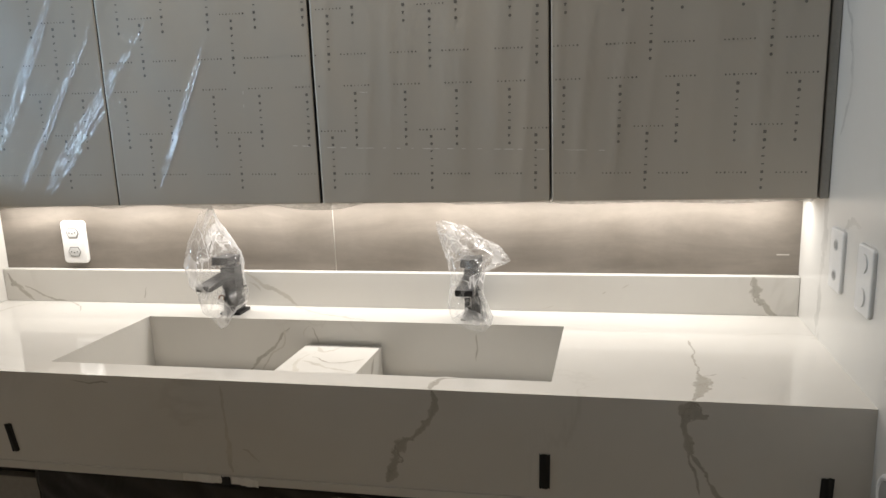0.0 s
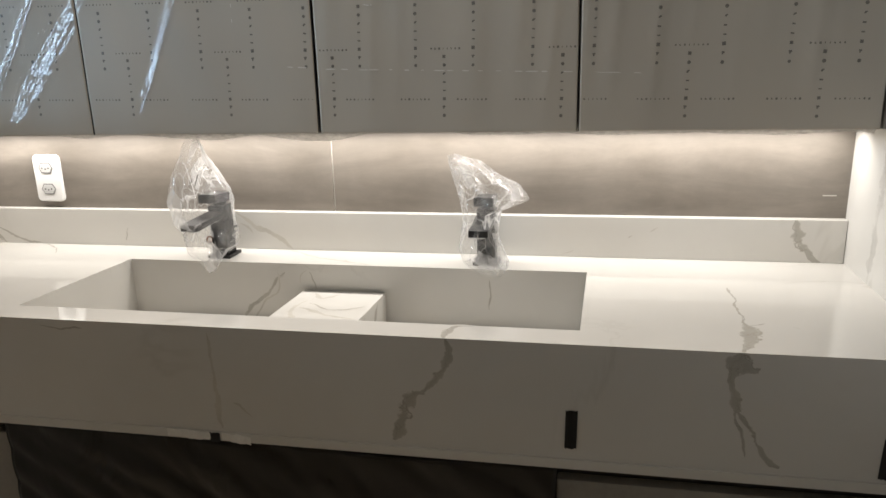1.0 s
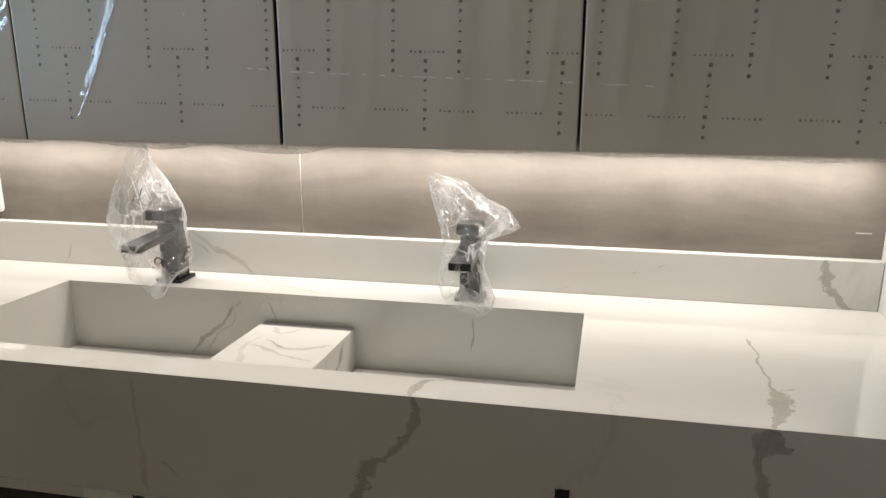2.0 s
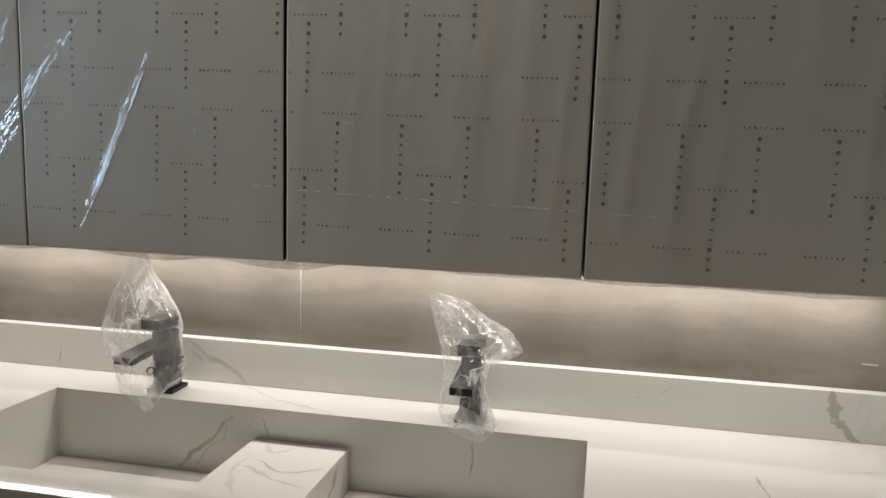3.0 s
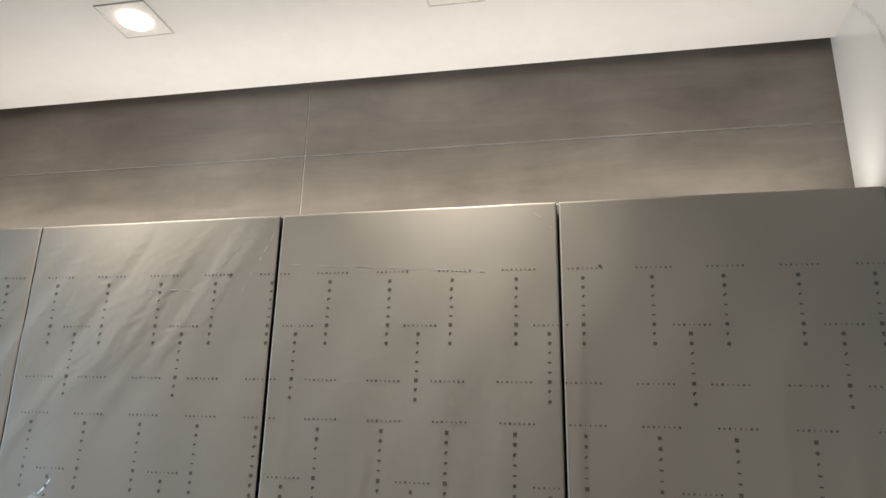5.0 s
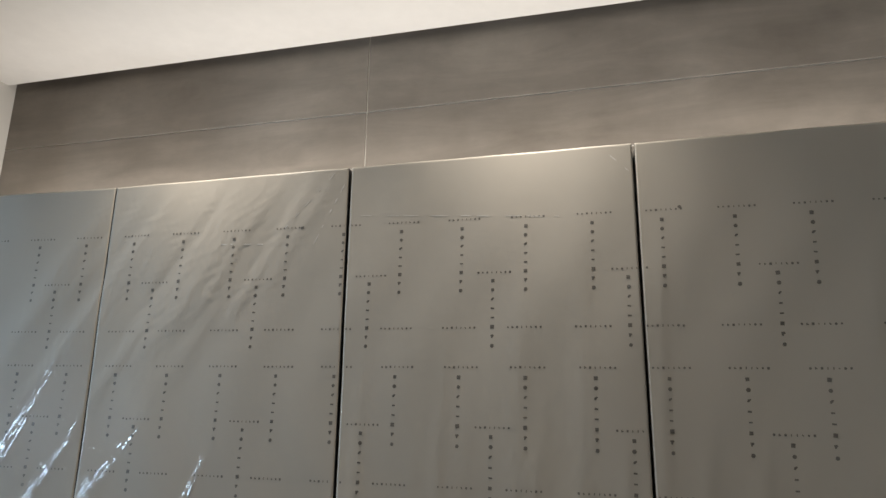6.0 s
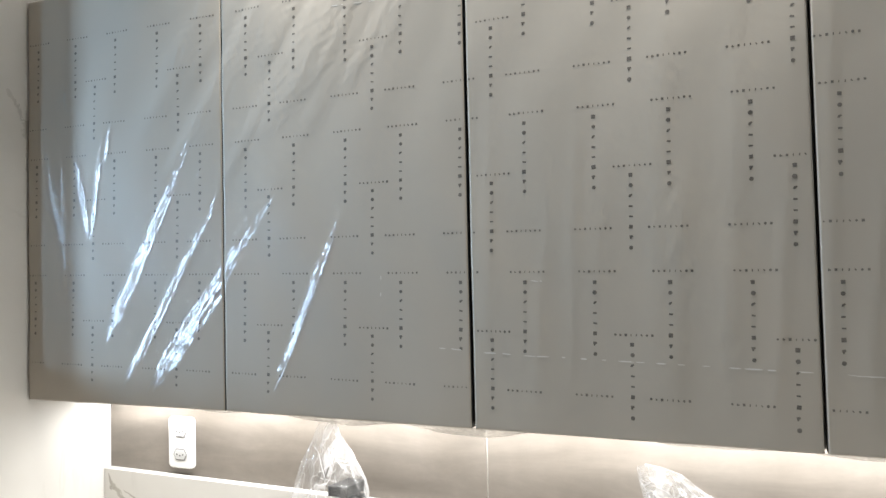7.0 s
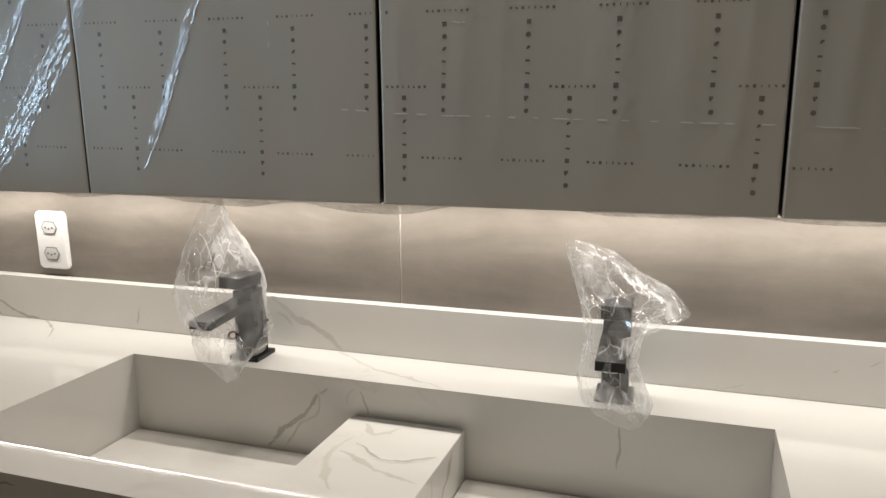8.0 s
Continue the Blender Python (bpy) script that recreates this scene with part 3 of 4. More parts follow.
# ---- socket and switch plates ----
def plate_body(w=0.067, h=0.107, r=0.010, deep=0.009):
    """A wall plate with rounded corners and a softened front edge."""
    bm = bmesh.new()
    rings = []
    for inset, y in ((0.0, 0.0), (0.0, -0.65 * deep), (0.0012, -0.9 * deep), (0.0032, -deep)):
        ring = []
        for cx, cz, a0 in ((1, 1, 0), (-1, 1, 90), (-1, -1, 180), (1, -1, 270)):
            for k in range(7):
                a = radians(a0 + 15 * k)
                rr = r - inset
                ring.append(bm.verts.new((cx * (w / 2 - r) + rr * math.cos(a), y, cz * (h / 2 - r) + rr * math.sin(a))))
        rings.append(ring)
    for p, q in zip(rings, rings[1:]):
        for i in range(len(p)):
            j = (i + 1) % len(p)
            bm.faces.new((p[i], p[j], q[j], q[i]))
    bm.faces.new(rings[0])
    bm.faces.new(rings[-1])
    return bm


def hexagon(w, h, y0, y1):
    bm = bmesh.new()
    pts = [(-w / 2, 0), (-w / 3.2, h / 2), (w / 3.2, h / 2), (w / 2, 0), (w / 3.2, -h / 2), (-w / 3.2, -h / 2)]
    a = [bm.verts.new((px, y0, pz)) for px, pz in pts]
    b = [bm.verts.new((px, y1, pz)) for px, pz in pts]
    bm.faces.new(a)
    bm.faces.new(b)
    for i in range(6):
        j = (i + 1) % 6
        bm.faces.new((a[i], a[j], b[j], b[i]))
    return bm


def socket_plate(m, label):
    t = thing("wall_socket", label, "socket", "wall sockets")
    part("plate", plate_body(), PLASTIC, t, smooth=False)
    for dz in (0.024, -0.024):
        # the shadow round each insert is put into the rim's grey
        rim = part("socket", turned(hexagon(0.036, 0.024, -0.0102, -0.004), pose(0, 0, dz)), RIM_SHADE, t)
        part("insert", turned(hexagon(0.032, 0.020, -0.0106, -0.004), pose(0, 0, dz)), INSERT, rim, "pale grey hexagonal insert")
        for dx, dd in ((-0.008, 0.0), (0.0, -0.002), (0.008, 0.0)):
            part("pin_hole", turned(cylinder(0.0016, 0.0016, 0.002, 10), pose(dx, -0.0104, dz + dd, 90)), HOLE, rim)
    t.matrix_world = m
    return t


socket_plate(pose(0.2020, -0.0003, 1.0530), "white double wall socket on the taupe tiles")
WALLTURN = pose(0, 0, 0, 0, 0, -90 - math.degrees(math.atan(SKEW)))


def on_wall_right(y, z):
    return Matrix.Translation((RIGHT + SKEW * y - 0.0003, y, z)) @ WALLTURN


t = thing("wall_socket", "white wall plate with two round grey sockets on marble", "socket", "wall plates on the side wall")
part("plate", plate_body(0.066, 0.106, 0.008, 0.006), PLASTIC, t)
for dz in (0.026, -0.026):
    ring = part("socket", turned(cylinder(0.0095, 0.0095, 0.004), pose(0, -0.005, dz, 90)), INSERT, t, "round grey socket")
    part("pin_hole", turned(cylinder(0.0065, 0.0065, 0.003), pose(0, -0.0062, dz, 90)), SOCKET, ring)
t.matrix_world = on_wall_right(-0.250, 1.072)
t = thing("light_switch", "white wall plate with two round push switches", "switch", "wall plates on the side wall")
part("plate", plate_body(0.066, 0.106, 0.008, 0.006), PLASTIC, t)
for dz in (0.026, -0.026):
    part("button", turned(cylinder(0.015, 0.0145, 0.004), pose(0, -0.0062, dz, 90)), PLASTIC, t, "round white push button")
t.matrix_world = on_wall_right(-0.390, 1.071)


def torus(R, r, seg=40, ring=12):
    bm = bmesh.new()
    grid = []
    for i in range(seg):
        a = 2 * math.pi * i / seg
        grid.append([bm.verts.new(((R + r * math.cos(2 * math.pi * k / ring)) * math.cos(a), r * math.sin(2 * math.pi * k / ring),
                                   (R + r * math.cos(2 * math.pi * k / ring)) * math.sin(a))) for k in range(ring)])
    for i in range(seg):
        for k in range(ring):
            bm.faces.new((grid[i][k], grid[i][(k + 1) % ring], grid[(i + 1) % seg][(k + 1) % ring], grid[(i + 1) % seg][k]))
    return bm


t = thing("pipe_collar", "white round pipe collar on the marble side wall", "pipe cover")
part("ring", torus(0.034, 0.006), PLASTIC, t, smooth=True)
part("disc", turned(cylinder(0.030, 0.030, 0.004), pose(0, -0.002, 0, 90)), SOCKET, t)
t.matrix_world = on_wall_right(-0.545, 0.795)

t = thing("wall_spout", "short white pipe stub with a grey opening on the marble wall", "pipe")
part("tube", turned(torus(0.0115, 0.0035), pose(0, -0.018, 0)), PLASTIC, t, smooth=True)
part("sleeve", turned(cylinder(0.0138, 0.0138, 0.018), pose(0, -0.009, 0, 90)), PLASTIC, t)
part("opening", turned(cylinder(0.0080, 0.0080, 0.004), pose(0, -0.0180, 0, 90)), SOCKET, t, "grey pipe opening")
t.matrix_world = Matrix.Translation((LEFT + SKEW * -0.205, -0.205, 0.925)) @ pose(0, 0, 0, 0, 0, 90)

# ---- black mixer taps in clear bags ----
def mixer_tap(x, y, turn, label):
    t = thing("mixer_tap", label, "tap", "basin mixer taps")
    part("base_plate", box(-0.025, 0.025, -0.026, 0.026, 0.0003, 0.007, 0.0012), BLACK, t)
    part("body", box(-0.0175, 0.0175, -0.019, 0.019, 0.007, 0.110, 0.002), BLACK, t)
    spout = turned(box(-0.0175, 0.0175, -0.108, 0.015, -0.010, 0.002), pose(0, -0.018, 0.097, 3))
    sp = part("spout", spout, BLACK, t)
    part("aerator", turned(cylinder(0.011, 0.011, 0.008, 20), pose(0, -0.108, 0.081)), ALU, sp)
    handle = turned(box(-0.0190, 0.0190, -0.050, 0.017, -0.009, 0.009, 0.0025), pose(0, 0.0, 0.127, -4))
    part("lever", handle, BLACK, t)
    part("neck", turned(cylinder(0.013, 0.013, 0.02, 20), pose(0, 0, 0.112)), BLACK, t)
    t.matrix_world = pose(x, y, TOP, 0, 0, turn)
    return t


mixer_tap(0.661, -0.078, 0, "matt black square mixer tap inside a clear bag")
mixer_tap(1.221, -0.078, 0, "matt black square mixer tap inside a clear bag")


def plastic_bag(levels, x_of, z_of, yc, ry, deep, seed, label):
    """A thin bag drawn into a few large creased faces. levels: (height mark, left mark, right mark)."""
    na, nl = 72, 96
    zs = [z_of(l[0]) for l in levels]
    corners = 9
    rng = random.Random(int(seed * 10))
    shift = [rng.uniform(-0.32, 0.32) for _ in range(corners)]
    dent = [rng.uniform(0.70, 0.96) for _ in range(corners)]
    verts, faces = [], []
    for j in range(nl + 1):
        z = zs[0] + (zs[-1] - zs[0]) * j / nl
        k = max(i for i in range(len(zs) - 1) if zs[i] >= z - 1e-9)
        f = (z - zs[k]) / (zs[k + 1] - zs[k])
        l = x_of(levels[k][1] + (levels[k + 1][1] - levels[k][1]) * f)
        r = x_of(levels[k][2] + (levels[k + 1][2] - levels[k][2]) * f)
        cx, rx = (l + r) / 2, (r - l) / 2
        ryy = min(ry * (0.30 + 0.70 * math.sin(math.pi * min(1, max(0.0, 0.06 + 0.94 * j / nl))) ** 0.9), 0.012 + rx * deep)
        twist = 0.5 * noise.noise((z * 9, seed, 0.5))
        for i in range(na):
            a = 2 * math.pi * i / na
            ca, sa = math.cos(a), math.sin(a)
            # faces between the vertical folds are nearly flat
            q = (i / na + 0.06 * twist * abs(sa)) * corners
            n0 = int(math.floor(q)) % corners
            n1 = (n0 + 1) % corners
            g = q - math.floor(q)
            ridge = abs(2 * g - 1 + 0.5 * shift[n0])
            flat = (dent[n0] + (dent[n1] - dent[n0]) * g) + 0.10 * ridge
            p = Vector((ca * 1.6 + seed, sa * 1.6, z * 11))
            crush = 0.16 * abs(noise.noise(p)) + 0.07 * abs(noise.noise(p * 2.7)) + 0.03 * abs(noise.noise(p * 6.1))
            inward = 1.0 - flat + crush
            s = 1.02 - inward * (0.06 + 0.94 * abs(sa))
            yy = yc + ryy * sa * (1.12 - inward * 1.3)
            verts.append((cx + rx * ca * s, yy, max(z, TOP + 0.0006) if yy > SY1 - 0.004 else z))
    for j in range(nl):
        for i in range(na):
            a, b = j * na + i, j * na + (i + 1) % na
            faces.append((a, b, b + na, a + na))
    me = bpy.data.meshes.new("plastic_bag")
    me.from_pydata(verts, [], faces)
    me.materials.append(BAG)
    me.polygons.foreach_set("use_smooth", [True] * len(me.polygons))
    ob = new("plastic_bag", me)
    return tagged(ob, label, "bag", "bags over the taps")


plastic_bag([(55, 245, 268), (110, 205, 290), (164, 180, 322), (255, 120, 395), (346, 88, 464), (392, 70, 482), (483, 108, 480),
             (556, 158, 490), (605, 160, 512), (640, 172, 490), (668, 195, 420), (705, 228, 372), (775, 285, 305)],
            lambda u: 0.607 + (u - 85) * 0.00029, lambda v: 1.167 - (v - 55) * 0.000389, -0.147, 0.112, 1.25, 1.0,
            "crumpled clear plastic bag tied over the tap")
plastic_bag([(60, 42, 90), (100, 48, 225), (150, 62, 290), (180, 72, 330), (220, 85, 420), (285, 100, 465), (320, 105, 380), (345, 110, 320),
             (400, 115, 310), (470, 105, 300), (550, 92, 330), (620, 110, 360), (660, 170, 350), (690, 290, 330)],
            lambda u: 1.160 + (u - 45) * 0.000353, lambda v: 1.118 - (v - 72) * 0.000352, -0.145, 0.115, 1.6, 7.0,
            "crumpled clear plastic bag with a flared corner over the tap")

ob = bpy.data.objects["plastic_bag"]
for px, pz, pw, ph, tilt in ((0.652, 0.940, 0.006, 0.014, 10), (0.668, 0.950, 0.010, 0.007, -20), (0.686, 0.964, 0.008, 0.009, 15), (0.699, 0.980, 0.004, 0.015, 5), (0.705, 0.972, 0.009, 0.0035, -15)):
    part("printed_bar", turned(box(-pw / 2, pw / 2, -0.0003, 0.0003, -ph / 2, ph / 2), pose(px, -0.1035, pz, 0, tilt, 0)), TAPE, ob, "black printed bar on the bag")

for px, py, pz, pw, ph, tilt in ((0.668, -0.19, 1.075, 0.0014, 0.020, 25), (0.680, -0.19, 1.080, 0.0016, 0.026, 22)):
    part("printed_bar", turned(box(-pw / 2, pw / 2, -0.0003, 0.0003, -ph / 2, ph / 2), pose(px, py, pz, 0, tilt, 0)), INK, ob, "thin dark printed line on the bag")

TIE = plain("brown tie wire", (0.22, 0.09, 0.04), 0.35, amount=0.1)
part("tie", turned(torus(0.0060, 0.0017, 24, 8), pose(0.646, -0.108, 0.944, 0, 0, 60)), TIE, ob, "small brown tie ring", smooth=True)

# ---- wall cabinets ----
ZB, ZT = 1.166, 1.964
SEAMS = [-0.012, 0.464, 0.928, 1.390, 1.860]
FOLDS = []          # x0, z0, x1, z1, height, half width
# bundles of loose pleats, from their tip to their foot, and half width
STREAKS = [(0.408, 1.670, 0.188, 1.280, 0.0140), (0.468, 1.566, 0.224, 1.186, 0.0105), (0.575, 1.542, 0.290, 1.183, 0.0205),
           (0.722, 1.530, 0.566, 1.205, 0.0090), (0.028, 1.690, 0.083, 1.465, 0.0085), (0.078, 1.660, 0.087, 1.420, 0.0050),
           (0.112, 1.665, 0.150, 1.475, 0.0070), (0.188, 1.700, 0.155, 1.480, 0.0050), (0.206, 1.700, 0.192, 1.630, 0.0050),
           (0.086, 1.470, 0.102, 1.360, 0.0040), (0.084, 1.800, 0.090, 1.735, 0.0035)]
for x0, z0, x1, z1, w in STREAKS:
    FOLDS.append((x0, z0, x1, z1, 0.0008, w))
rng = random.Random(4)
for k in range(15):
    fx = 0.50 + 0.030 * k + rng.uniform(-0.008, 0.008)
    ln = rng.uniform(0.22, 0.60)
    lean = 0.50 + 0.012 * (15 - k)
    FOLDS.append((fx, 1.985, fx - lean * ln, 1.985 - 0.87 * ln, rng.uniform(0.0007, 0.0017), rng.uniform(0.012, 0.024)))
for k in range(16):
    fx = 0.96 + 0.056 * k + rng.uniform(-0.02, 0.02)
    FOLDS.append((fx + 0.02, 1.70 + rng.uniform(-0.2, 0.2), fx - 0.01, 1.18, rng.uniform(0.0006, 0.0014), rng.uniform(0.009, 0.018)))


def film_height(x, z):
    """How far the film stands off the door at (x, z); numpy arrays."""
    h = 0.0006 * np.sin(x * 41 + 3 * np.sin(z * 9)) + 0.0004 * np.sin(z * 17 + x * 23)
    for x0, z0, x1, z1, a, w in FOLDS:
        dx, dz = x1 - x0, z1 - z0
        length = math.hypot(dx, dz)
        dx, dz = dx / length, dz / length
        along = ((x - x0) * dx + (z - z0) * dz) / length
        off = (x - x0) * dz - (z - z0) * dx + 0.0016 * np.sin(along * 9 + a * 9000)
        off = off + w * 0.16 * np.sin(along * 71 + 3 * np.sin(along * 23 + a * 5000)) * np.sin(along * 37 + off * 300)
        ends = np.clip(along * 3, 0, 1) * np.clip((1 - along) * 5, 0, 1)
        h = h + a * np.exp(-(off / w) ** 2) * ends
    return h + 0.0012


def grid_mesh(name, verts, nx, nz, mat):
    idx = np.arange((nx + 1) * (nz + 1)).reshape(nz + 1, nx + 1)
    faces = np.stack([idx[:-1, :-1], idx[:-1, 1:], idx[1:, 1:], idx[1:, :-1]], -1).reshape(-1, 4)
    me = bpy.data.meshes.new(name)
    me.from_pydata(verts.tolist(), [], faces.tolist())
    me.materials.append(mat)
    me.polygons.foreach_set("use_smooth", [True] * len(me.polygons))
    return me


def film(x0, x1, parent):
    step = 0.003
    nx, nz = int((x1 - x0) / step), int((ZT - ZB) / step)
    xs = np.concatenate([[x0], np.linspace(x0, x1, nx - 1), [x1]])
    zs = np.concatenate([[ZB], np.linspace(ZB, ZT, nz - 1), [ZT]])
    X, Z = np.meshgrid(xs, zs)
    h = film_height(X, Z)
    h[0, :] = h[-1, :] = 0.0        # the film turns round the door's edges
    h[:, 0] = h[:, -1] = 0.0
    verts = np.stack([X, FRONT - h, Z], -1).reshape(-1, 3)
    me = grid_mesh("film", verts, nx, nz, FILM)
    ob = new("film", me)
    ob.parent = parent
    ob["label"] = "wrinkled grey protective film with printed dotted marks"
    return ob


# outlines of the printed bars, one for each place in a group, within a unit square
BARS = [((-.46, -.5), (.46, -.5), (.5, .42), (.1, .5), (-.5, .46)),
        ((-.5, -.2), (-.2, -.5), (.2, -.5), (.5, -.2), (.5, .2), (.2, .5), (-.2, .5), (-.5, .2)),
        ((-.5, -.3), (-.1, -.4), (.5, .2), (.3, .45), (-.3, .25)),
        ((-.5, -.22), (.45, -.3), (.5, .12), (-.4, .24)),
        ((-.42, -.2), (.5, -.24), (.46, .16), (-.5, .2)),
        ((-.5, -.5), (.5, -.48), (.5, .5), (-.48, .5)),
        ((-.3, -.5), (.0, -.5), (.15, -.1), (.5, .1), (.3, .5), (-.5, .45)),
        ((-.5, -.25), (-.2, -.5), (.25, -.5), (.5, -.15), (.45, .3), (.1, .5), (-.35, .4))]


def marks(x0, x1, seed):
    """Small printed bars in columns and rows: centres, sizes and shapes within one door. The print runs a little askew."""
    rng = random.Random(seed)
    out = []

    def put(x, z, w, h, shape, turn):
        fx, fz = x + 0.020 * (z - 1.745), z - 0.014 * (x - 1.12)
        if x0 + 0.003 < fx < x1 - 0.003 and fz > ZB + 0.008:
            out.append((fx, fz, w, h, shape, turn))

    def column(cx, top):
        for k in range(8):
            s = 0.0056 * rng.uniform(0.88, 1.06)
            put(cx + rng.uniform(-0.0003, 0.0003), top - 0.0142 * k, s, s, k, rng.uniform(-0.12, 0.12))

    def row(cx, z):
        for k in range(8):
            s = rng.uniform(0.8, 1.1)
            put(cx - 0.0245 + 0.007 * k, z + rng.uniform(-0.0002, 0.0002), 0.0031 * s, 0.0034 * s, 7 - k, 1.57)

    for r in range(3):
        dz = -0.2315 * r
        for k in range(-11, 10):
            cx = 1.0205 + 0.1005 * k
            column(cx, 1.844 + dz)
            row(cx + 0.003, 1.859 + dz)
            row(cx - 0.002, 1.687 + dz)
        for k in range(-6, 5):
            cx = 1.171 + 0.201 * k
            column(cx, 1.759 + dz)
            row(cx + 0.002, 1.772 + dz)
    put(1.448, 1.862, 0.0052, 0.005, 1, 0.0)
    put(0.845, 1.858, 0.0052, 0.005, 1, 0.0)
    return out


def print_marks(x0, x1, parent, seed):
    X, Z, faces = [], [], []
    for cx, cz, w, h, shape, turn in marks(x0, x1, seed):
        c, s = math.cos(turn), math.sin(turn)
        faces.append(tuple(range(len(X), len(X) + len(BARS[shape]))))
        for u, v in BARS[shape]:
            X.append(cx + w * (u * c - v * s))
            Z.append(cz + h * (u * s + v * c))
    X, Z = np.array(X), np.array(Z)
    Y = FRONT - film_height(X, Z) - 0.0003
    verts = np.stack([X, Y, Z], -1)
    me = bpy.data.meshes.new("film_print")
    me.from_pydata(verts.tolist(), [], faces)
    me.materials.append(INK)
    ob = new("film_print", me)
    ob.parent = parent
    ob["label"] = "columns and rows of small dark printed bars"
    ob["kind"] = "stuff"
    return ob


def wall_cabinet(i):
    x0, x1 = SEAMS[i] + (0.0026 if i == 2 else 0.0018), SEAMS[i + 1] - (0.0026 if i == 1 else 0.0018)
    t = thing("wall_cabinet", "shallow grey wall cabinet, its door wrapped in printed film", "cabinet", "wall cabinets in a row")
    part("body", box(SEAMS[i] + 0.0005, SEAMS[i + 1] - 0.0005, FRONT + 0.022, -0.003, ZB + 0.001, ZT - 0.001), CARCASS, t)
    door = part("door", box(x0, x1, FRONT, FRONT + 0.018, ZB, ZT, 0.0012, 1), EDGE, t, "flat cabinet door with dark edges")
    film(x0 + 0.0005, x1 - 0.0005, door)
    if i == 0:      # this door stands a little ajar, on its hinge at the next cabinet
        hinge = Matrix.Translation((x1, FRONT + 0.018, 0))
        door.matrix_world = hinge @ pose(0, 0, 0, 0, 0, 2.5) @ hinge.inverted()
    print_marks(x0, x1, door, i)
    return t


for i in range(4):
    wall_cabinet(i)
filler = part("filler_strip", box(1.862, 1.8775, FRONT + 0.001, -0.003, ZB, ZT + 0.001, 0.001, 1), CARCASS)
tagged(filler, "narrow grey filler strip beside the wall cabinets", "filler strip")

# ---- light profiles ----
prof = part("led_profile", box(0.03, 1.85, -0.050, -0.034, ZB - 0.008, ZB, 0.001, 1), ALU)
tagged(prof, "slim aluminium light profile under the wall cabinets", "light profile")
prof = part("led_profile", box(0.04, 1.84, -0.083, -0.067, ZT, ZT + 0.008, 0.001, 1), ALU)
tagged(prof, "slim aluminium light profile on top of the wall cabinets", "light profile")


def film_flap(x0, x1, z, drop, seed):
    """Loose lower hem of the film, hanging a little below the doors."""
    n = 160
    verts, faces = [], []
    for i in range(n + 1):
        x = x0 + (x1 - x0) * i / n
        d = drop * max(0.0, 0.3 + 1.5 * noise.noise((x * 5.0, seed, 0.0)) + 0.2 * noise.noise((x * 13, seed, 2.0)))
        for f in (0.0, 0.5, 1.0):
            verts.append((x, FRONT + 0.004 + 0.010 * f + 0.003 * noise.noise((x * 20, f, seed)), z - d * f))
    for i in range(n):
        for k in range(2):
            a = i * 3 + k
            faces.append((a, a + 1, a + 4, a + 3))
    me = bpy.data.meshes.new("film_hem")
    me.from_pydata(verts, [], faces)
    me.materials.append(HEM)
    ob = new("film_hem", me)
    return tagged(ob, "loose clear film hem hanging below the wall cabinets", "film")


film_flap(0.0, 1.855, ZB - 0.0003, 0.017, 3.0)
film_flap(0.0, 1.855, ZT + 0.0003, -0.004, 9.0)


# ---- fine creases, their glints put into a paler colour ----
CREASE_GLINT, t_, b_ = material("glossy film crease, paler for its glint", (0.74, 0.71, 0.67), 0.20)
b_.inputs["Coat Weight"].default_value = 1.0


def crease(x0, z0, x1, z1, pieces, seed, parent, bold=1.0):
    """A broken line of tiny raised pleats in the film."""
    rng = random.Random(seed)
    bm = bmesh.new()
    length = math.hypot(x1 - x0, z1 - z0)
    nx, nz = -(z1 - z0) / length, (x1 - x0) / length
    for k in range(pieces):
        a = (k + rng.uniform(0, 0.5)) / pieces
        b = min(1.0, a + rng.uniform(0.2, 0.8) / pieces)
        w = bold * rng.uniform(0.0004, 0.0009)
        rows = []
        for f in np.linspace(a, b, 5):
            px, pz = x0 + (x1 - x0) * f, z0 + (z1 - z0) * f + 0.001 * noise.noise((f * 9, seed, 0))
            y = FRONT - float(film_height(np.array(px), np.array(pz)))
            thick = w * (0.3 if f in (a, b) else 1.0)
            rows.append([bm.verts.new((px + nx * thick * q, y - (0.00045 if q == 0 else 0.0003), pz + nz * thick * q)) for q in (-1, 0, 1)])
        for r0, r1 in zip(rows, rows[1:]):
            for i in range(2):
                bm.faces.new((r0[i], r0[i + 1], r1[i + 1], r1[i]))
    ob = part("crease", bm, CREASE_GLINT, parent, "fine crease in the film, its glint put into a pale colour", smooth=True)
    ob["kind"] = "stuff"
    return ob


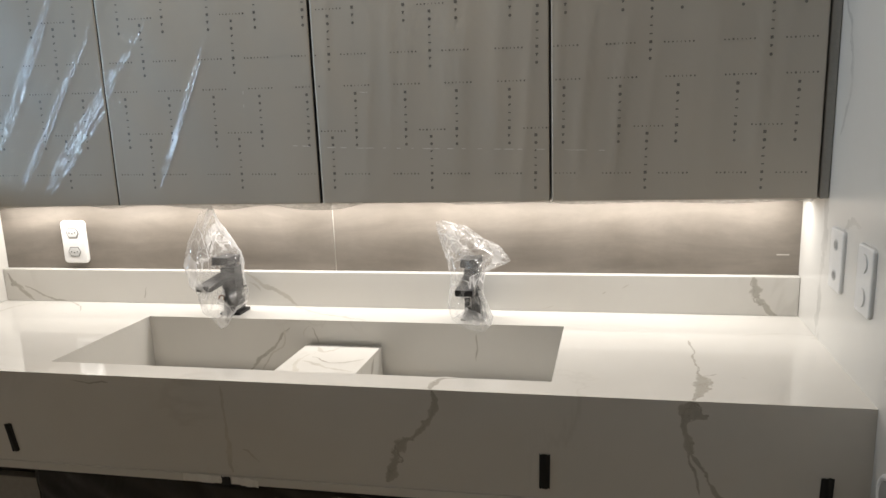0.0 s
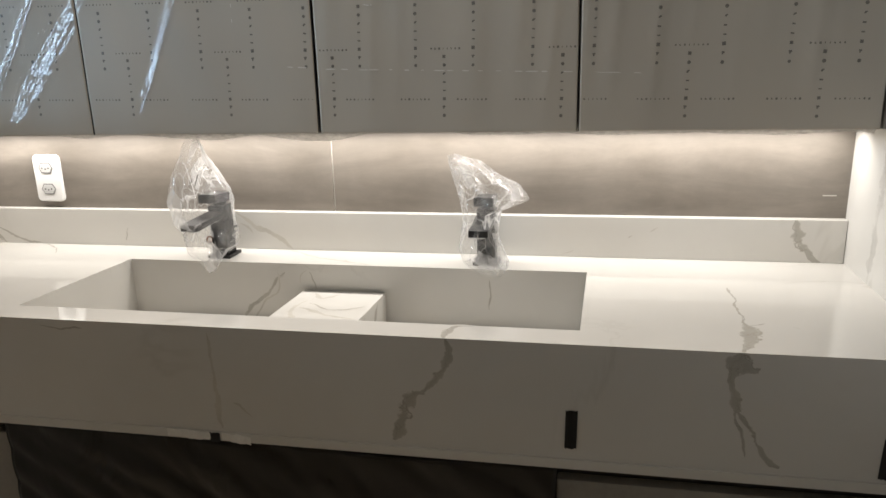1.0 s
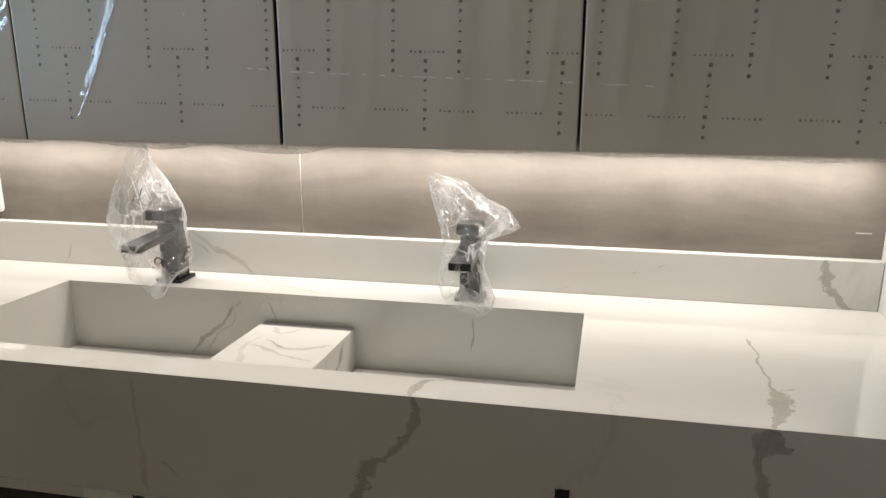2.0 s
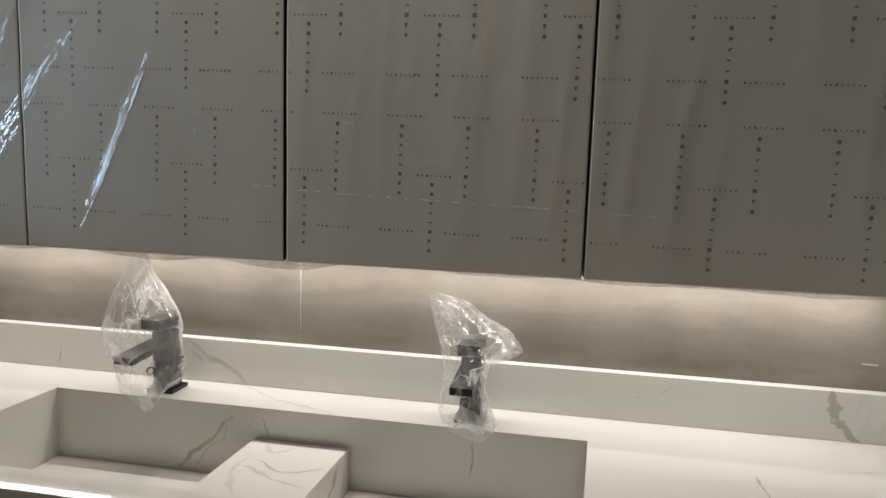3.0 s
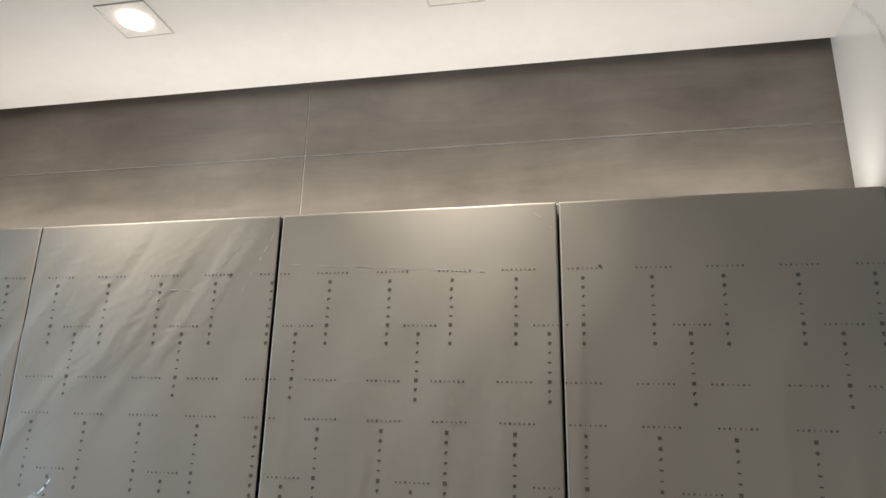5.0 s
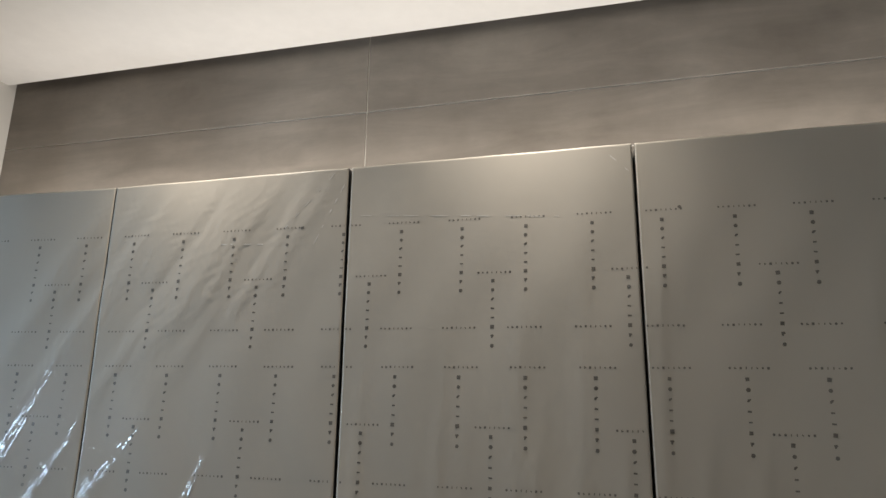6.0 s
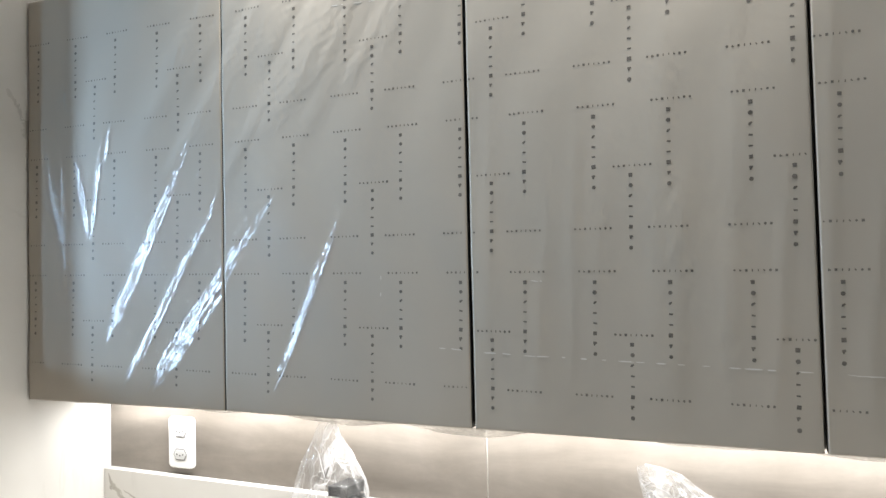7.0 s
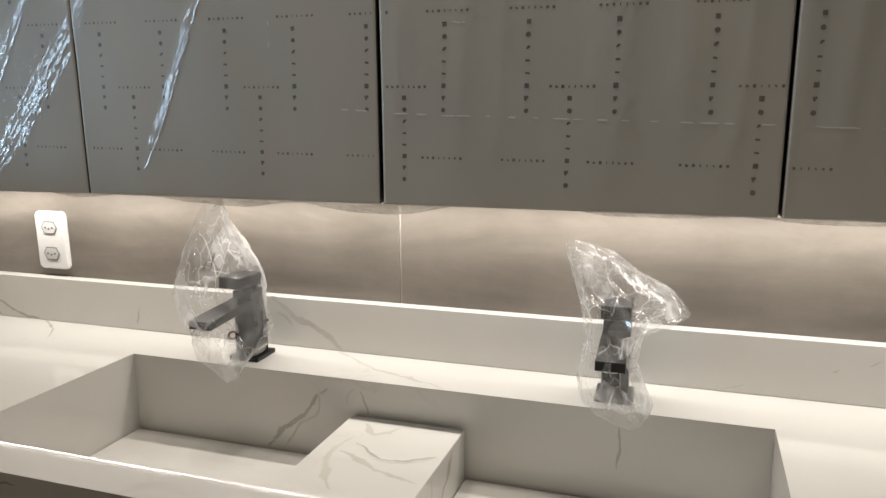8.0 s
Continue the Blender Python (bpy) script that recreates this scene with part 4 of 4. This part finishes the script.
def pleat_material():
    """Glossy film drawn into pleats too fine to build: their lean is the coat's relief."""
    m, t, b = material("glossy loose film pleat", (0.50, 0.465, 0.41), 0.50)
    b.inputs["Coat Weight"].default_value = 1.0
    b.inputs["Coat Roughness"].default_value = 0.19
    b.inputs["Coat IOR"].default_value = 1.43

    def calc(op, a, b_in, c=0.0):
        n = t.nodes.new("ShaderNodeMath")
        n.operation = op
        for sock, v in zip(n.inputs, (a, b_in, c)):
            if isinstance(v, float):
                sock.default_value = v
            else:
                t.links.new(v, sock)
        return n.outputs[0]

    geo = t.nodes.new("ShaderNodeNewGeometry")
    xyz = t.nodes.new("ShaderNodeSeparateXYZ")
    t.links.new(geo.outputs["Position"], xyz.inputs[0])
    x, z = xyz.outputs[0], xyz.outputs[2]
    # coat normals mirror the added cool lamps: the far one next to the side wall, else the near one
    near = calc("GREATER_THAN", x, 0.092)
    lean = calc("ADD", calc("MULTIPLY_ADD", x, 0.40, -0.148), calc("MULTIPLY", near, 0.22))
    grain = calc("MULTIPLY_ADD", noise_tex(t, 240.0, 4, 0.65, (1.5, 1, 0.6), 0.8), 0.24, -0.12)
    crack = ramp(t, noise_tex(t, 60.0, 3, 0.5, (0.45, 1, 1.6), 1.2), [(0.485, (0, 0, 0)), (0.50, (1, 1, 1)), (0.515, (0, 0, 0))])
    lean = calc("ADD", calc("ADD", lean, grain), calc("MULTIPLY", crack, -0.14))
    lift = calc("MULTIPLY_ADD", z, -0.57, 0.855)
    lift = calc("ADD", lift, calc("MULTIPLY_ADD", noise_tex(t, 140.0, 4, 0.6, (0.7, 1, 1.5), 0.5), 0.24, -0.12))
    both = t.nodes.new("ShaderNodeCombineXYZ")
    both.inputs[1].default_value = -1.0
    t.links.new(calc("MULTIPLY", lean, -1.0), both.inputs[0])
    t.links.new(lift, both.inputs[2])
    unit = t.nodes.new("ShaderNodeVectorMath")
    unit.operation = "NORMALIZE"
    t.links.new(both.outputs[0], unit.inputs[0])
    t.links.new(unit.outputs[0], b.inputs["Coat Normal"])
    return m


PLEAT = pleat_material()


def pleats(x0, z0, x1, z1, half, seed, side, parent):
    """Loose film drawn into a bundle of small flat pleats that lean towards the opening in the side wall."""
    rng = random.Random(seed)
    along = Vector((x1 - x0, z1 - z0))
    length = along.length
    along /= length
    across = Vector((-along.y, along.x))
    bm = bmesh.new()
    count = max(5, int(half / 0.0011))
    strands = []
    for k in range(count):
        start = abs(rng.gauss(0, 0.22)) if rng.random() < 0.8 else rng.uniform(0.1, 0.6)
        strands.append((min(0.7, start), 1 - abs(rng.gauss(0, 0.10)), -1 + 2 * (k + rng.random()) / count, rng.uniform(3, 9), rng.uniform(0, 6)))
    for k in range(int(length * half * 2 / 0.000022)):
        s0, s1, lane, beat, phase = rng.choice(strands)
        f = s0 + (s1 - s0) * rng.random()
        if f < 0.45 and rng.random() > f * 1.9 + 0.12:
            continue
        if noise.noise((f * 16, lane * 3, seed)) < -0.22:
            continue
        w = half * min(1.0, f * 1.2 + 0.35) * min(1.0, (1 - f) * 4 + 0.25)
        c = Vector((x0, z0)) + along * (f * length) + across * (w * (lane + 0.16 * math.sin(f * beat + phase) + rng.gauss(0, 0.05)))
        if (c.x < SEAMS[1]) != side or abs(c.x - SEAMS[1]) < 0.006:
            continue
        turn = rng.gauss(0, 0.07) + (rng.choice((-0.5, 0.6)) if rng.random() < 0.10 else 0)
        d = Vector((along.x * math.cos(turn) - along.y * math.sin(turn), along.x * math.sin(turn) + along.y * math.cos(turn)))
        n = Vector((-d.y, d.x))
        long, wide = rng.uniform(0.005, 0.016), rng.uniform(0.0009, 0.0022)
        base = FRONT - float(film_height(np.array(c.x), np.array(c.y)))
        pts = [(d * (a * long * 0.5 * rng.uniform(0.7, 1.1)) + n * (b * wide * 0.5 * (1 if a else 1.4) * rng.uniform(0.6, 1.1)))
               for a, b in ((-1, -0.3), (0, -1), (1, -0.3), (1, 0.3), (0, 1), (-1, 0.3))]
        up = rng.uniform(0.0003, 0.0006)
        bm.faces.new([bm.verts.new((c.x + p.x, base - up, c.y + p.y)) for p in pts])
    if not bm.faces:
        bm.free()
        return
    ob = part("pleat", bm, PLEAT, parent, "bright loose pleats drawn in the film")
    ob["kind"] = "stuff"


doors = [o for o in bpy.data.objects if o.name.split(".")[0] == "door"]
doors.sort(key=lambda o: sum((o.matrix_world @ Vector(c)).x for c in o.bound_box))
crease(0.945, 1.279, 1.380, 1.265, 16, 1, doors[2], 1.2)
crease(1.400, 1.264, 1.500, 1.260, 3, 2, doors[3])
crease(0.945, 1.878, 1.300, 1.853, 9, 3, doors[2], 0.6)
crease(0.776, 1.360, 0.778, 1.415, 2, 4, doors[1])
crease(0.870, 1.285, 0.920, 1.282, 3, 5, doors[1])
crease(1.015, 1.385, 1.050, 1.382, 2, 6, doors[2])
crease(0.812, 1.860, 0.905, 1.960, 5, 7, doors[1], 1.3)
crease(0.868, 1.830, 0.922, 1.940, 5, 8, doors[1], 1.5)
crease(0.690, 1.842, 0.780, 1.838, 4, 12, doors[1])
crease(1.352, 1.950, 1.386, 1.915, 2, 13, doors[2])
for k, (x0, z0, x1, z1, half) in enumerate(STREAKS):
    half *= 0.9
    pleats(x0, z0, x1, z1, half, 40 + k, True, doors[0])
    if max(x0, x1) > SEAMS[1]:
        pleats(x0, z0, x1, z1, half, 60 + k, False, doors[1])
